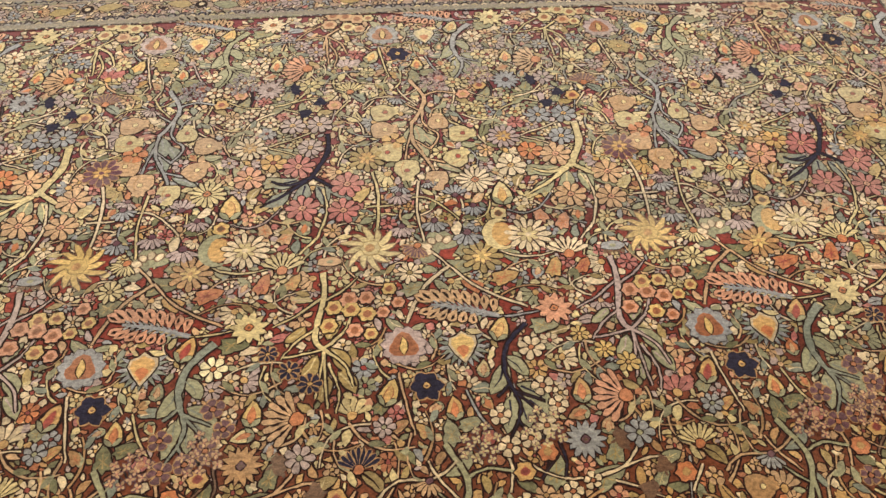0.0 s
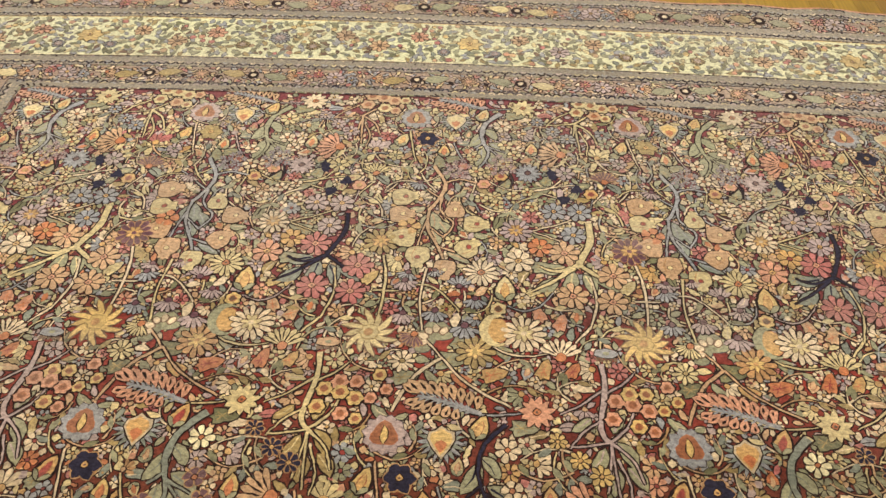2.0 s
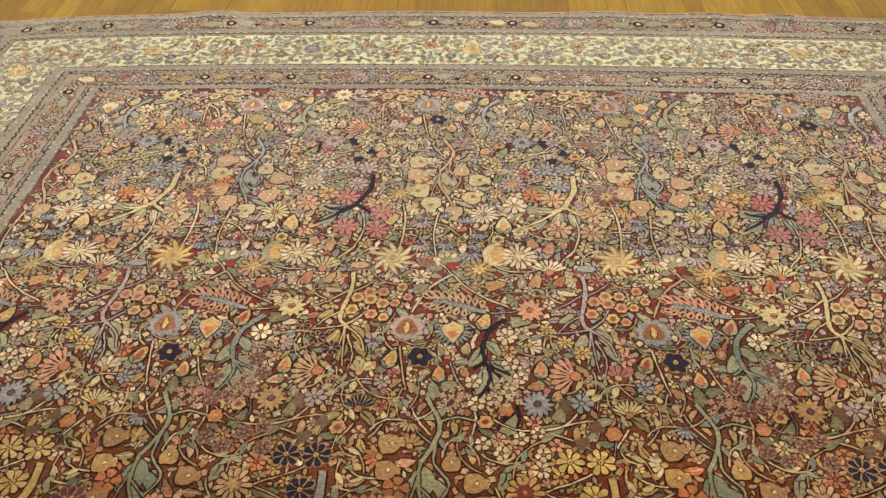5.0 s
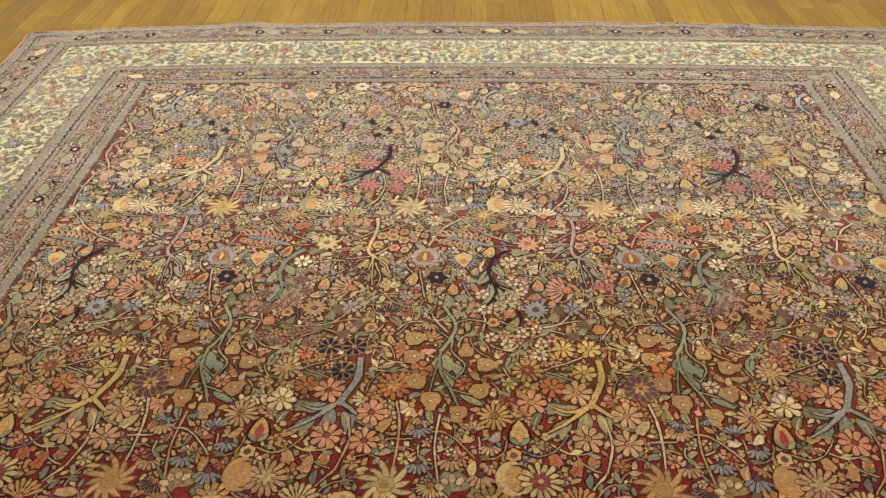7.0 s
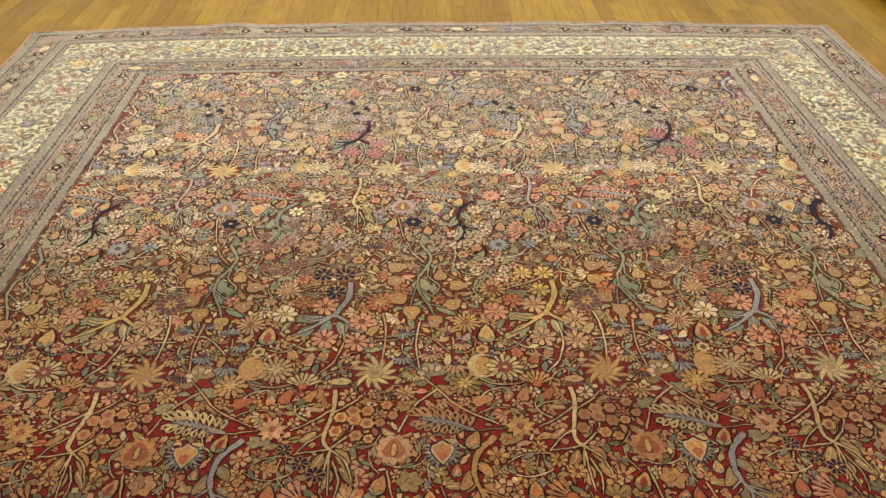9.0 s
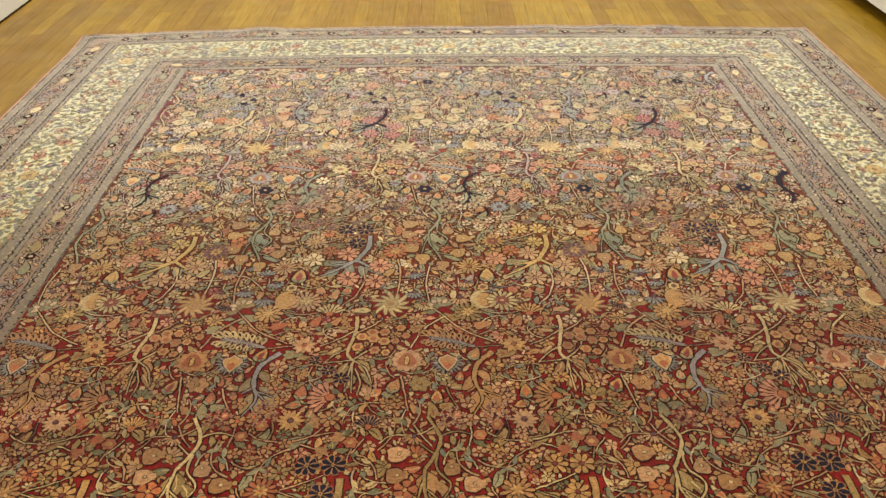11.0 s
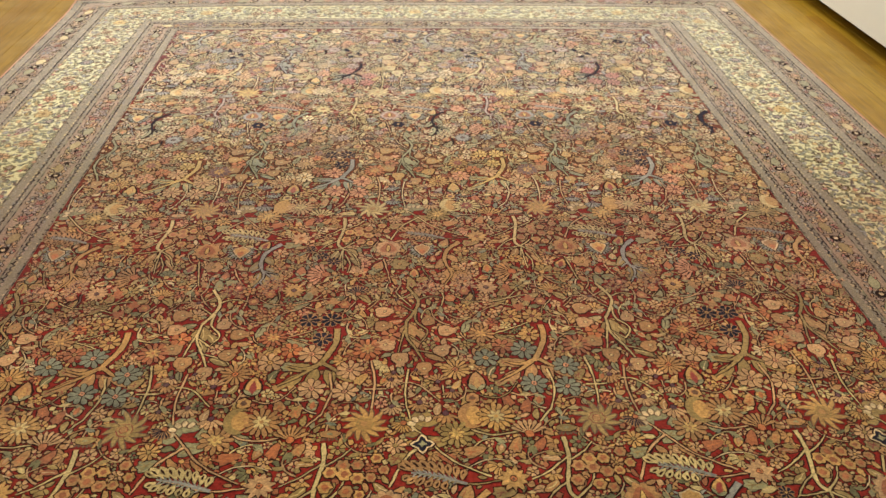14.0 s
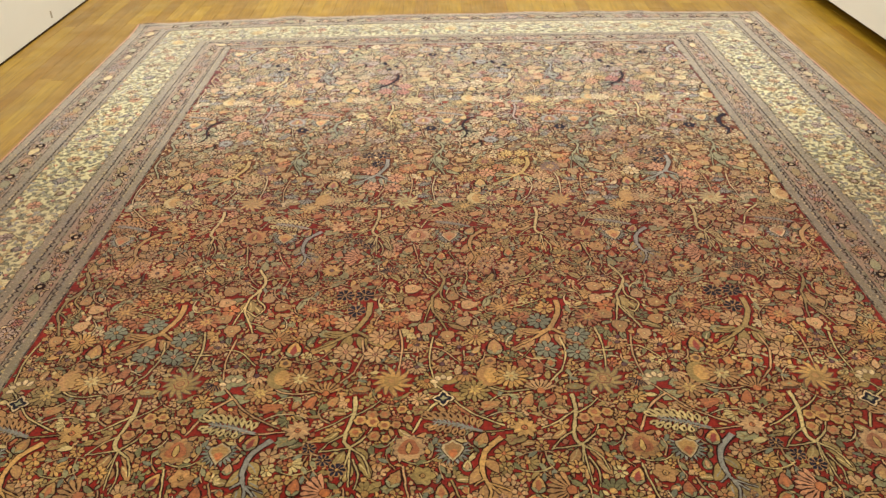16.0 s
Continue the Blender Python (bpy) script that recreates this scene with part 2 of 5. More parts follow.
def round_bloom(w, x, y, z, r, a, c, heart="ivory"):
    """A pear-shaped bloom with a short crown and a small ringed eye."""
    for i in (-1, 0, 1):
        w.shape(place(lobe(r * 0.7, r * 0.42, 5, 0.5), x + math.cos(a) * r * 0.6, y + math.sin(a) * r * 0.6, a + 0.6 * i), z - 0.0001, c, RIM * 0.5)
    w.shape(place([(px * (1.0 + 0.12 * px / r), py * (0.92 - 0.22 * px / r)) for px, py in ring(r * 0.95, 22, 0.05, 5)], x, y, a), z, c, RIM * 0.8)
    w.poly(place(ribbon([(-r * 0.7, -r * 0.2), (0, -r * 0.45), (r * 0.6, -r * 0.3)], 0.003, 0.002), x, y, a), z + 0.0007, "sand")
    ex, ey = x + math.cos(a) * r * 0.2, y + math.sin(a) * r * 0.2
    w.shape(place(ring(r * 0.17, 9), ex, ey), z + 0.0008, heart, 0.0022, "brown")


def small_round(w, x, y, z, r, a, c, heart="orange"):
    w.shape(place(ring(r * 0.94, 20, 0.12, 6, a), x, y), z, c, RIM * 0.85)
    w.shape(place(ring(r * 0.42, 9, 0.1, 4), x, y), z + 0.0006, heart, 0.0016, "rust")


def dahlia(w, x, y, z, r, a, c, heart="olive"):
    """Waving petals turned one way round a curled heart."""
    for i in range(12):
        b = a + 2 * math.pi * i / 12
        k = r * (1.0 if i % 2 else 0.84)
        p = [(px, py + (px / r) ** 2 * r * 0.28 - math.sin(px / k * 3.0) * r * 0.07) for px, py in lobe(k, r * 0.21, 8, 0.7)]
        w.shape(place(p, x, y, b), z + 0.00002 * i, c, 0.0034, "brown")
    w.shape(place(ring(r * 0.30, 14, 0.1, 6), x, y), z + 0.0009, c, 0.0028, heart)
    w.shape(place(ring(r * 0.15, 10), x - r * 0.04, y), z + 0.0015, "sand", 0.0022, heart)


def fan(w, x, y, z, r, a, c, heart="orange", n=7):
    for i in range(n):
        b = a + (i - (n - 1) / 2) * 2.5 / n
        w.shape(place(petal(r, max(0.0035, r * 2.0 / n - 1.2 * RIM * 0.6)), x, y, b), z + 0.00003 * i, c, RIM * 0.6, "sand" if c in ("navy", "purple") else "outline")
        if r > 0.05:
            w.poly(place(lobe(r * 0.5, r * 0.075, 4), x + math.cos(b + 0.17) * r * 0.3, y + math.sin(b + 0.17) * r * 0.3, b + 0.17), z + 0.0007, "outline")
    w.shape(place(ring(r * 0.22, 9), x, y), z + 0.001, heart, 0.002)


def tiny_cluster(w, x, y, z, r, a, c, heart="pink"):
    """A lacy head of very small florets on thin stalks."""
    for i in range(13):
        d, b = r * math.sqrt((i + 0.4) / 13), a + 2.4 * i
        fx, fy = x + d * math.cos(b), y + d * math.sin(b)
        w.poly(ribbon([(x, y - r * 0.6), ((x + fx) / 2, (y + fy) / 2), (fx, fy)], 0.003, 0.002), z, "ash")
        for k in range(4):
            w.shape(place(lobe(r * 0.24, r * 0.15, 4, 1.0), fx, fy, b + 1.57 * k), z + 0.0003 + 0.00002 * i, c, 0.0016, "purple")
        w.poly(place(ring(r * 0.05, 5), fx, fy), z + 0.0010, heart)


def blob(w, x, y, z, r, a, c, heart=None):
    w.poly(place(ring(r, 20, 0.2, 3, a), x, y), z, c)
    for i in range(4):
        w.poly(place(lobe(r * 0.8, r * 0.35, 4), x + r * 0.7 * math.cos(a + 1.5 * i), y + r * 0.7 * math.sin(a + 1.5 * i), a + 1.5 * i + 0.4), z + 0.0001, c)


def leaf(w, x, y, z, r, a, c, vein=None):
    p = lobe(r * 2, r * 0.9, 8, 0.35)
    p = [(px - r, py + math.sin(px / r * 1.6) * r * 0.16) for px, py in p]
    w.shape(place(p, x, y, a), z, c, RIM * 0.85)
    if vein:
        w.poly(place(ribbon([(-r * 0.8, 0), (0, r * 0.12), (r * 0.6, 0)], r * 0.13, r * 0.05), x, y, a), z + 0.0006, vein)


def lobed_leaf(w, x, y, z, r, a, c, vein="khaki"):
    """A broad leaf with three points, veined."""
    for k, (b, q) in enumerate(((0.75, 0.8), (-0.75, 0.8), (0.0, 1.25))):
        w.shape(place([(px - r * 0.7 * math.cos(b * 0.5), py) for px, py in lobe(r * 1.35 * q, r * 0.75, 7, 0.5)], x, y, a + b), z + 0.00004 * k, c, RIM * 0.8)
        w.poly(place(ribbon([(-r * 0.4, 0), (r * 0.45 * q, 0)], r * 0.08, r * 0.03), x, y, a + b), z + 0.0006, vein)


def bud(w, x, y, z, r, a, c, heart="orange"):
    """A pointed bud in a toothed dark rim, with two sepals."""
    w.poly(place([(px * 1.12 - r * 1.1, py * (1.12 + 0.10 * (i % 2))) for i, (px, py) in enumerate(lobe(r * 2, r * 1.35, 10, 0.1))], x, y, a), z, "outline")
    w.poly(place([(px - r, py) for px, py in lobe(r * 2, r * 1.2, 8, 0.1)], x, y, a), z + 0.0003, c)
    w.shape(place([(px - r * 0.8, py) for px, py in lobe(r * 1.3, r * 0.5, 6, 0.2)], x, y, a), z + 0.0006, heart, 0.0018, "rust")
    for s in (-1, 1):
        w.shape(place(lobe(r * 0.9, r * 0.34, 5), x - math.cos(a) * r, y - math.sin(a) * r, a + s * 0.8), z + 0.0008, "sage", 0.0018)


def heart_bloom(w, x, y, z, r, a, c, heart="orange"):
    """A heart that points down, in a ruff of narrow blue-grey leaves."""
    for i in range(15):
        b = a + math.pi + (i - 7) * 0.30
        w.shape(place(lobe(r * 1.2, r * 0.22, 5, 0.3), x, y, b), z + 0.00002 * i, "teal" if i % 2 else "slate", 0.002)
    p = [(-r * 0.95, 0), (-r * 0.4, -r * 0.42), (r * 0.1, -r * 0.68), (r * 0.45, -r * 0.6), (r * 0.55, -r * 0.3), (r * 0.78, 0), (r * 0.55, r * 0.3), (r * 0.45, r * 0.6), (r * 0.1, r * 0.68), (-r * 0.4, r * 0.42)]
    w.shape(place(p, x, y, a), z + 0.0007, "ivory", 0.003)
    w.poly(place(p, x, y, a, 0.82), z + 0.0013, c)
    w.poly(place(p, x - math.cos(a) * r * 0.28, y - math.sin(a) * r * 0.28, a, 0.42), z + 0.0016, heart)


def shield(w, x, y, z, r, a, c, heart="orange"):
    """A scalloped grey ruff round a glowing heart-shaped bloom."""
    for i in range(11):
        b = a + 2 * math.pi * (i + 0.5) / 11
        w.shape(place(lobe(r * 1.05, r * 0.5, 6, 1.2), x, y, b), z + 0.00002 * i, c, 0.0018, "ash")
    w.shape(place(ring(r * 0.58, 16, 0.16, 3, a), x, y), z + 0.0009, heart, 0.0016, "rust")
    w.shape(place([(px - r * 0.5, py) for px, py in lobe(r * 0.95, r * 0.32, 6, 0.3)], x, y, a), z + 0.0014, "yellow", 0.0022)


def crescent(w, x, y, z, r, a, c, heart=None):
    n = 9
    outer = [(r * 0.8 * math.cos(t), r * math.sin(t)) for t in (math.pi * (0.35 + 1.3 * i / n) for i in range(n + 1))]
    inner = [(r * 0.3 + r * 0.66 * math.cos(t), r * 0.78 * math.sin(t)) for t in (math.pi * (1.6 - 1.2 * i / n) for i in range(n + 1))]
    w.shape(place(outer + inner, x, y, a), z, c, RIM * 0.6)
    w.shape(place([(px * 0.55 + r * 0.1, py * 0.72) for px, py in ring(r, 14)], x, y, a), z - 0.0002, "gold", 0.002, "rust")


def diamond(w, x, y, z, r, a, c, heart="navy"):
    w.shape(place(ring(r * 1.1, 16, 0.28, 4), x, y), z, "ivory", RIM)
    w.poly(place(ring(r * 0.85, 16, 0.3, 4), x, y), z + 0.0006, heart)
    w.poly(place(ring(r * 0.4, 8, 0.35, 4), x, y), z + 0.0010, c)


def oval_leaf(w, x, y, z, r, a, c, heart="ivory"):
    """A soft lobed leaf that holds pale ringed ovals."""
    for i in range(6):
        w.shape(place(lobe(r, r * 0.6, 7, 0.9), x, y, a + (i - 2.5) * 0.62), z + 0.00002 * i, c, RIM * 0.5, "ash")
    for i in range(5):
        b = a + (i - 2) * 0.62
        w.shape(place([(px * 1.4, py) for px, py in ring(r * 0.14, 10)], x + r * 0.55 * math.cos(b), y + r * 0.55 * math.sin(b), b), z + 0.0009, heart, 0.0026, "brown")


def cap(w, x, y, z, r, a, c, heart="navy"):
    """The cut top of a trunk: a pale cap over a dark toothed collar."""
    for i in range(5):
        w.poly(place(lobe(r * 0.7, r * 0.34, 5, 0.9), x + (i - 2) * r * 0.3, y - r * 0.1, -1.57 + (i - 2) * 0.2), z, heart)
    w.shape(place([(px * 1.3, py * 0.62) for px, py in ring(r * 0.8, 18, 0.06, 5)], x, y + r * 0.15), z + 0.0004, c, RIM * 0.5)
    w.poly(place([(px * 1.5, py * 0.8) for px, py in ring(r * 0.2, 8)], x, y + r * 0.15), z + 0.001, "sage")


def feather(w, x, y, z, r, a, c, heart="slate"):
    """An arched leaf: long scallops over a barbed rib, short ones below it, curling under at its root."""
    def rib_at(t):
        return -r * 0.62 + r * 1.45 * t, r * (0.06 - 0.26 * t * t)
    for s, n, k0 in ((1, 9, 0.62), (-1, 6, 0.44)):
        for i in range(n):
            t = (i + 0.2) / n * (1.0 if s > 0 else 0.72)
            bx, by = rib_at(t)
            k = r * k0 * (1 - 0.45 * t) * (0.75 if i == 0 else 1)
            ang = a + s * (2.75 - 1.45 * t if s > 0 else 2.6 - 1.5 * t)
            px, py = place([(bx, by + s * r * 0.06)], x, y, a)[0]
            w.shape(place(lobe(k, r * 0.20, 7, 1.0), px, py, ang), z + 0.00003 * i, c, RIM * 0.6)
            w.poly(place(lobe(k * 0.45, r * 0.065, 4, 0.6), px + math.cos(ang + 0.12) * k * 0.4, py + math.sin(ang + 0.12) * k * 0.4, ang), z + 0.0008, "outline")
    for i in range(9):
        bx, by = rib_at(0.12 + i / 11)
        px, py = place([(bx, by)], x, y, a)[0]
        for s in (-1, 1):
            w.poly(place(lobe(r * 0.2, r * 0.045, 4, 0.5), px, py, a + math.pi - s * 0.7), z + 0.0010, heart)
    w.poly(place(ribbon([rib_at(q / 5) for q in range(6)], r * 0.05, r * 0.10), x, y, a), z + 0.0012, heart)


def stem(w, pts, z, c, w0=0.008, w1=0.004):
    w.poly(ribbon(pts, w0 * 0.7 + 0.0072, w1 * 0.7 + 0.0062), z, "outline")
    w.poly(ribbon(pts, w0 * 0.7, w1 * 0.7), z + 0.0003, c)


def smooth(pts, n=5):
    """A soft curve through the given places."""
    q = [pts[0]] + list(pts) + [pts[-1]]
    out = []
    for i in range(1, len(q) - 2):
        for k in range(n):
            t = k / n
            out.append(tuple(0.5 * (2 * q[i][d] + (q[i + 1][d] - q[i - 1][d]) * t + (2 * q[i - 1][d] - 5 * q[i][d] + 4 * q[i + 1][d] - q[i + 2][d]) * t * t
                                    + (3 * q[i][d] - q[i - 1][d] - 3 * q[i + 1][d] + q[i + 2][d]) * t ** 3) for d in (0, 1)))
    return out + [tuple(pts[-1])]


# ---- the room ----
def setting(name, bm, mat, label, kind="structure"):
    ob = part(name, bm, mat, None, label)
    return tagged(ob, kind=kind)


X0, X1, Y0, Y1, H = -2.70, 2.62, -8.4, 3.6, 3.1
setting("subfloor", box_bm(X0 - 0.3, X1 + 0.6, Y0 - 0.2, Y1 + 0.2, -0.20, -0.014), SUBFLOOR, "dark joint bed under the golden planks")
setting("wall_west", box_bm(X0 - 0.2, X0, Y0, Y1, 0.012, H), PAINT, "white painted wall above a thin dark gap")
setting("wall_east", box_bm(X1, X1 + 0.2, Y0, Y1, 0.085, H), PAINT, "white painted partition raised over the floor")
setting("wall_east_back", box_bm(X1 + 0.45, X1 + 0.6, Y0, Y1, -0.014, H), GAP_SHADE, "recess behind the raised partition, its shade painted dark")
setting("wall_north", box_bm(X0 - 0.2, X1 + 0.6, Y1, Y1 + 0.2, -0.014, H), PAINT, "plain white end wall")
setting("wall_south", box_bm(X0 - 0.2, X1 + 0.6, Y0 - 0.2, Y0, -0.014, H), PAINT, "plain white wall behind the viewer")
setting("ceiling", box_bm(X0 - 0.2, X1 + 0.6, Y0 - 0.2, Y1 + 0.2, H, H + 0.15), CEIL, "plain white ceiling")
setting("wall_west_gap", box_bm(X0 - 0.2, X0 - 0.02, Y0, Y1, -0.014, 0.012), GAP_SHADE, "gap under the white wall, its shade painted dark")

wall_west = bpy.data.objects["wall_west"]
scuff = box_bm(X0, X0 + 0.002, 0.058, 0.078, 0.052, 0.100, 0.0008)
for v in scuff.verts:
    v.co.y += 0.35 * (v.co.z - 0.075) ** 2 * 20
part("scuff_mark", scuff, MARK, wall_west, "small grey scuff on the white paint")

# ---- the rug ----
P, U0 = 0.637, -1.37
JOINTS = (0.69, -0.375, -1.431, -2.512, -3.595, -4.68, -5.76)
LEVELS = ((-2.08, 2.16, 0.152, -5.90), (-1.83, 1.91, -0.058, -5.67), (-1.59, 1.67, -0.287, -5.45), (-1.345, 1.43, -0.473, -5.26))
TOP = 0.011


def sag_y(x, y):
    """The weave is bowed: its far rows droop towards the corners."""
    k = min(1.0, max(0.0, (y + 2.3) / 2.4))
    bow = 0.022 if x < 0.03 else 0.013
    corner = max(0.0, (abs(x - 0.03) - 1.6) / 0.5) ** 2
    return y - k * (bow * (x - 0.03) ** 2 + (0.07 if x < 0 else 0.0) * corner * max(0.0, min(1.0, (y + 0.9) / 1.0)))


def lift(x, y):
    """Slight waves along the far hem and a curled corner."""
    z = 0.0
    if y > -0.5:
        for bx, hgt, wd in ((-1.06, 0.016, 0.10), (0.60, 0.010, 0.16), (1.02, 0.012, 0.13), (1.32, 0.014, 0.08), (-0.2, 0.004, 0.3), (-2.05, 0.02, 0.12)):
            z += hgt * math.exp(-((x - bx) / wd) ** 2) * max(0.0, min(1.0, (y + 0.12) / 0.28)) ** 2
    return z


def warp(v):
    return (v[0], sag_y(v[0], v[1]), v[2] + lift(v[0], v[1]))


rug = tagged(new("carpet"), "large antique floral wool carpet with a cream border on golden planks", "carpet")


def rug_part(name, weave, label="", kind=""):
    weave.v = [warp(v) for v in weave.v]
    ob = new(name, weave.mesh(name))
    ob.parent = rug
    return tagged(ob, label, kind=kind)


def frame_rect(level):
    i = min(int(level), 2)
    f = level - i
    return [LEVELS[i][k] + (LEVELS[i + 1][k] - LEVELS[i][k]) * f for k in range(4)]


def sides(level):
    """The four sides of the rectangle at that level: start, end and the way in."""
    x0, x1, y1, y0 = frame_rect(level)
    return ((x0, y1), (x1, y1)), ((x1, y1), (x1, y0)), ((x1, y0), (x0, y0)), ((x0, y0), (x0, y1))


def band(name, la, lb, dye, label, z=TOP):
    """One mitred stripe of the border between two levels."""
    w, n = Weave(), 48
    w.slots = [dye]
    for lv in (la, lb):
        for p0, p1 in sides(lv):
            w.v += [(p0[0] + (p1[0] - p0[0]) * i / n, p0[1] + (p1[1] - p0[1]) * i / n, z) for i in range(n)]
    m = 4 * n
    w.f = [(i, m + i, m + (i + 1) % m, (i + 1) % m) for i in range(m)]
    w.m = [0] * m
    return rug_part(name, w, label)


def along(level, step, skip_near=True):
    """Evenly spaced places along the sides at that level: x, y and the direction of the side."""
    for k, (p, q) in enumerate(sides(level)):
        if skip_near and k == 2:
            continue
        d = math.hypot(q[0] - p[0], q[1] - p[1])
        n = max(1, round(d / step))
        ang = math.atan2(q[1] - p[1], q[0] - p[0])
        for i in range(n):
            t = (i + 0.5) / n
            yield p[0] + (q[0] - p[0]) * t, p[1] + (q[1] - p[1]) * t, ang, k


# field ground
fx0, fx1, fy1, fy0 = LEVELS[3]
ground = Weave()
ground.slots = ["field"]
for j in range(61):
    ground.v += [(fx0 - 0.01 + (fx1 - fx0 + 0.02) * i / 40, fy1 + 0.01 + (fy0 - fy1 - 0.02) * j / 60, TOP - 0.003) for i in range(41)]
ground.f = [(j * 41 + i, (j + 1) * 41 + i, (j + 1) * 41 + i + 1, j * 41 + i + 1) for j in range(60) for i in range(40)]
ground.m = [0] * len(ground.f)
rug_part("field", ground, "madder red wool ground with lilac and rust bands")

# border stripes
band("selvedge", 0.0, 0.04, "edge", "worn orange overcast edge")
BANDS = (("minor_stripe", 0.04, 0.32, "stripe"), ("guard_border", 0.32, 0.68, "guard"), ("minor_stripe", 0.68, 0.99, "stripe"), ("main_border", 0.99, 2.01, "main"),
         ("minor_stripe", 2.01, 2.34, "stripe"), ("guard_border", 2.34, 2.75, "guard"), ("minor_stripe", 2.75, 3.0, "stripe"))
for bname, la, lb, dye in BANDS:
    band(bname, la, lb, dye, {"stripe": "grey-blue stripe of small curls", "guard": "dusty rose border of leaves and dark-eyed flowers", "main": "cream border of scrolling leaves"}[dye])
side = Weave()
ra = frame_rect(0.0)
for (p, q) in sides(0.0):
    for i in range(48):
        a = (p[0] + (q[0] - p[0]) * i / 48, p[1] + (q[1] - p[1]) * i / 48)
        b = (p[0] + (q[0] - p[0]) * (i + 1) / 48, p[1] + (q[1] - p[1]) * (i + 1) / 48)
        n = len(side.v)
        side.v += [(a[0], a[1], 0.0005 - (lift(*a) if a[0] > -1.9 else 0)), (b[0], b[1], 0.0005 - (lift(*b) if b[0] > -1.9 else 0)), (b[0], b[1], TOP), (a[0], a[1], TOP)]
        side.slots = ["edge"]
        side.f.append((n, n + 3, n + 2, n + 1))
        side.m.append(0)
rug_part("edge_binding", side, "thick orange-bound rug edge")

rng = random.Random(7)

# curls of the minor stripes
curls = Weave()
for la, lb in ((0.04, 0.32), (0.68, 0.99), (2.01, 2.34), (2.75, 3.0)):
    for x, y, ang, k in along((la + lb) / 2, 0.029):
        arc = [(0.0125 * math.cos(t), 0.0150 * math.sin(t) - 0.002) for t in (3.5 + 0.36 * i for i in range(8))]
        turn = ang + rng.uniform(-0.15, 0.15) + (math.pi if lb > 2.7 else 0)
        curls.poly(place(ribbon(arc, 0.0062, 0.0050), x, y, turn), TOP + 0.0008, rng.choice(("ash", "outline", "ash", "navy")))
        curls.poly(place(ribbon([(0.62 * px, 0.62 * py + 0.003) for px, py in arc], 0.0048, 0.0036), x, y, turn), TOP + 0.0012, rng.choice(("ivory", "lilac", "khaki", "slate")))
        for c in (-1, 1):
            o = c * rng.uniform(0.019, 0.023)
            curls.poly(place(ring(0.0038, 5), x - math.sin(ang) * o, y + math.cos(ang) * o, rng.random()), TOP + 0.0009, rng.choice(("ivory", "outline", "lilac", "slate")))
    for f in (0.06, 0.94):
        for x, y, ang, k in along(la + (lb - la) * f, 0.02):
            curls.poly(place([(-0.0095, -0.0030), (0.0095, -0.0030), (0.0095, 0.0030), (-0.0095, 0.0030)], x, y, ang), TOP + 0.0006, rng.choice(("ash", "ash", "brown", "moss")))
for lv in (0.99, 2.0):
    for x, y, ang, k in along(lv, 0.03):
        curls.poly(place([(-0.0145, -0.003), (0.0145, -0.003), (0.0145, 0.003), (-0.0145, 0.003)], x, y, ang), TOP + 0.0006, "cream" if lv > 1.5 else "yellow")
rug_part("curl_pattern", curls, "small dark and ivory curls", "stuff")

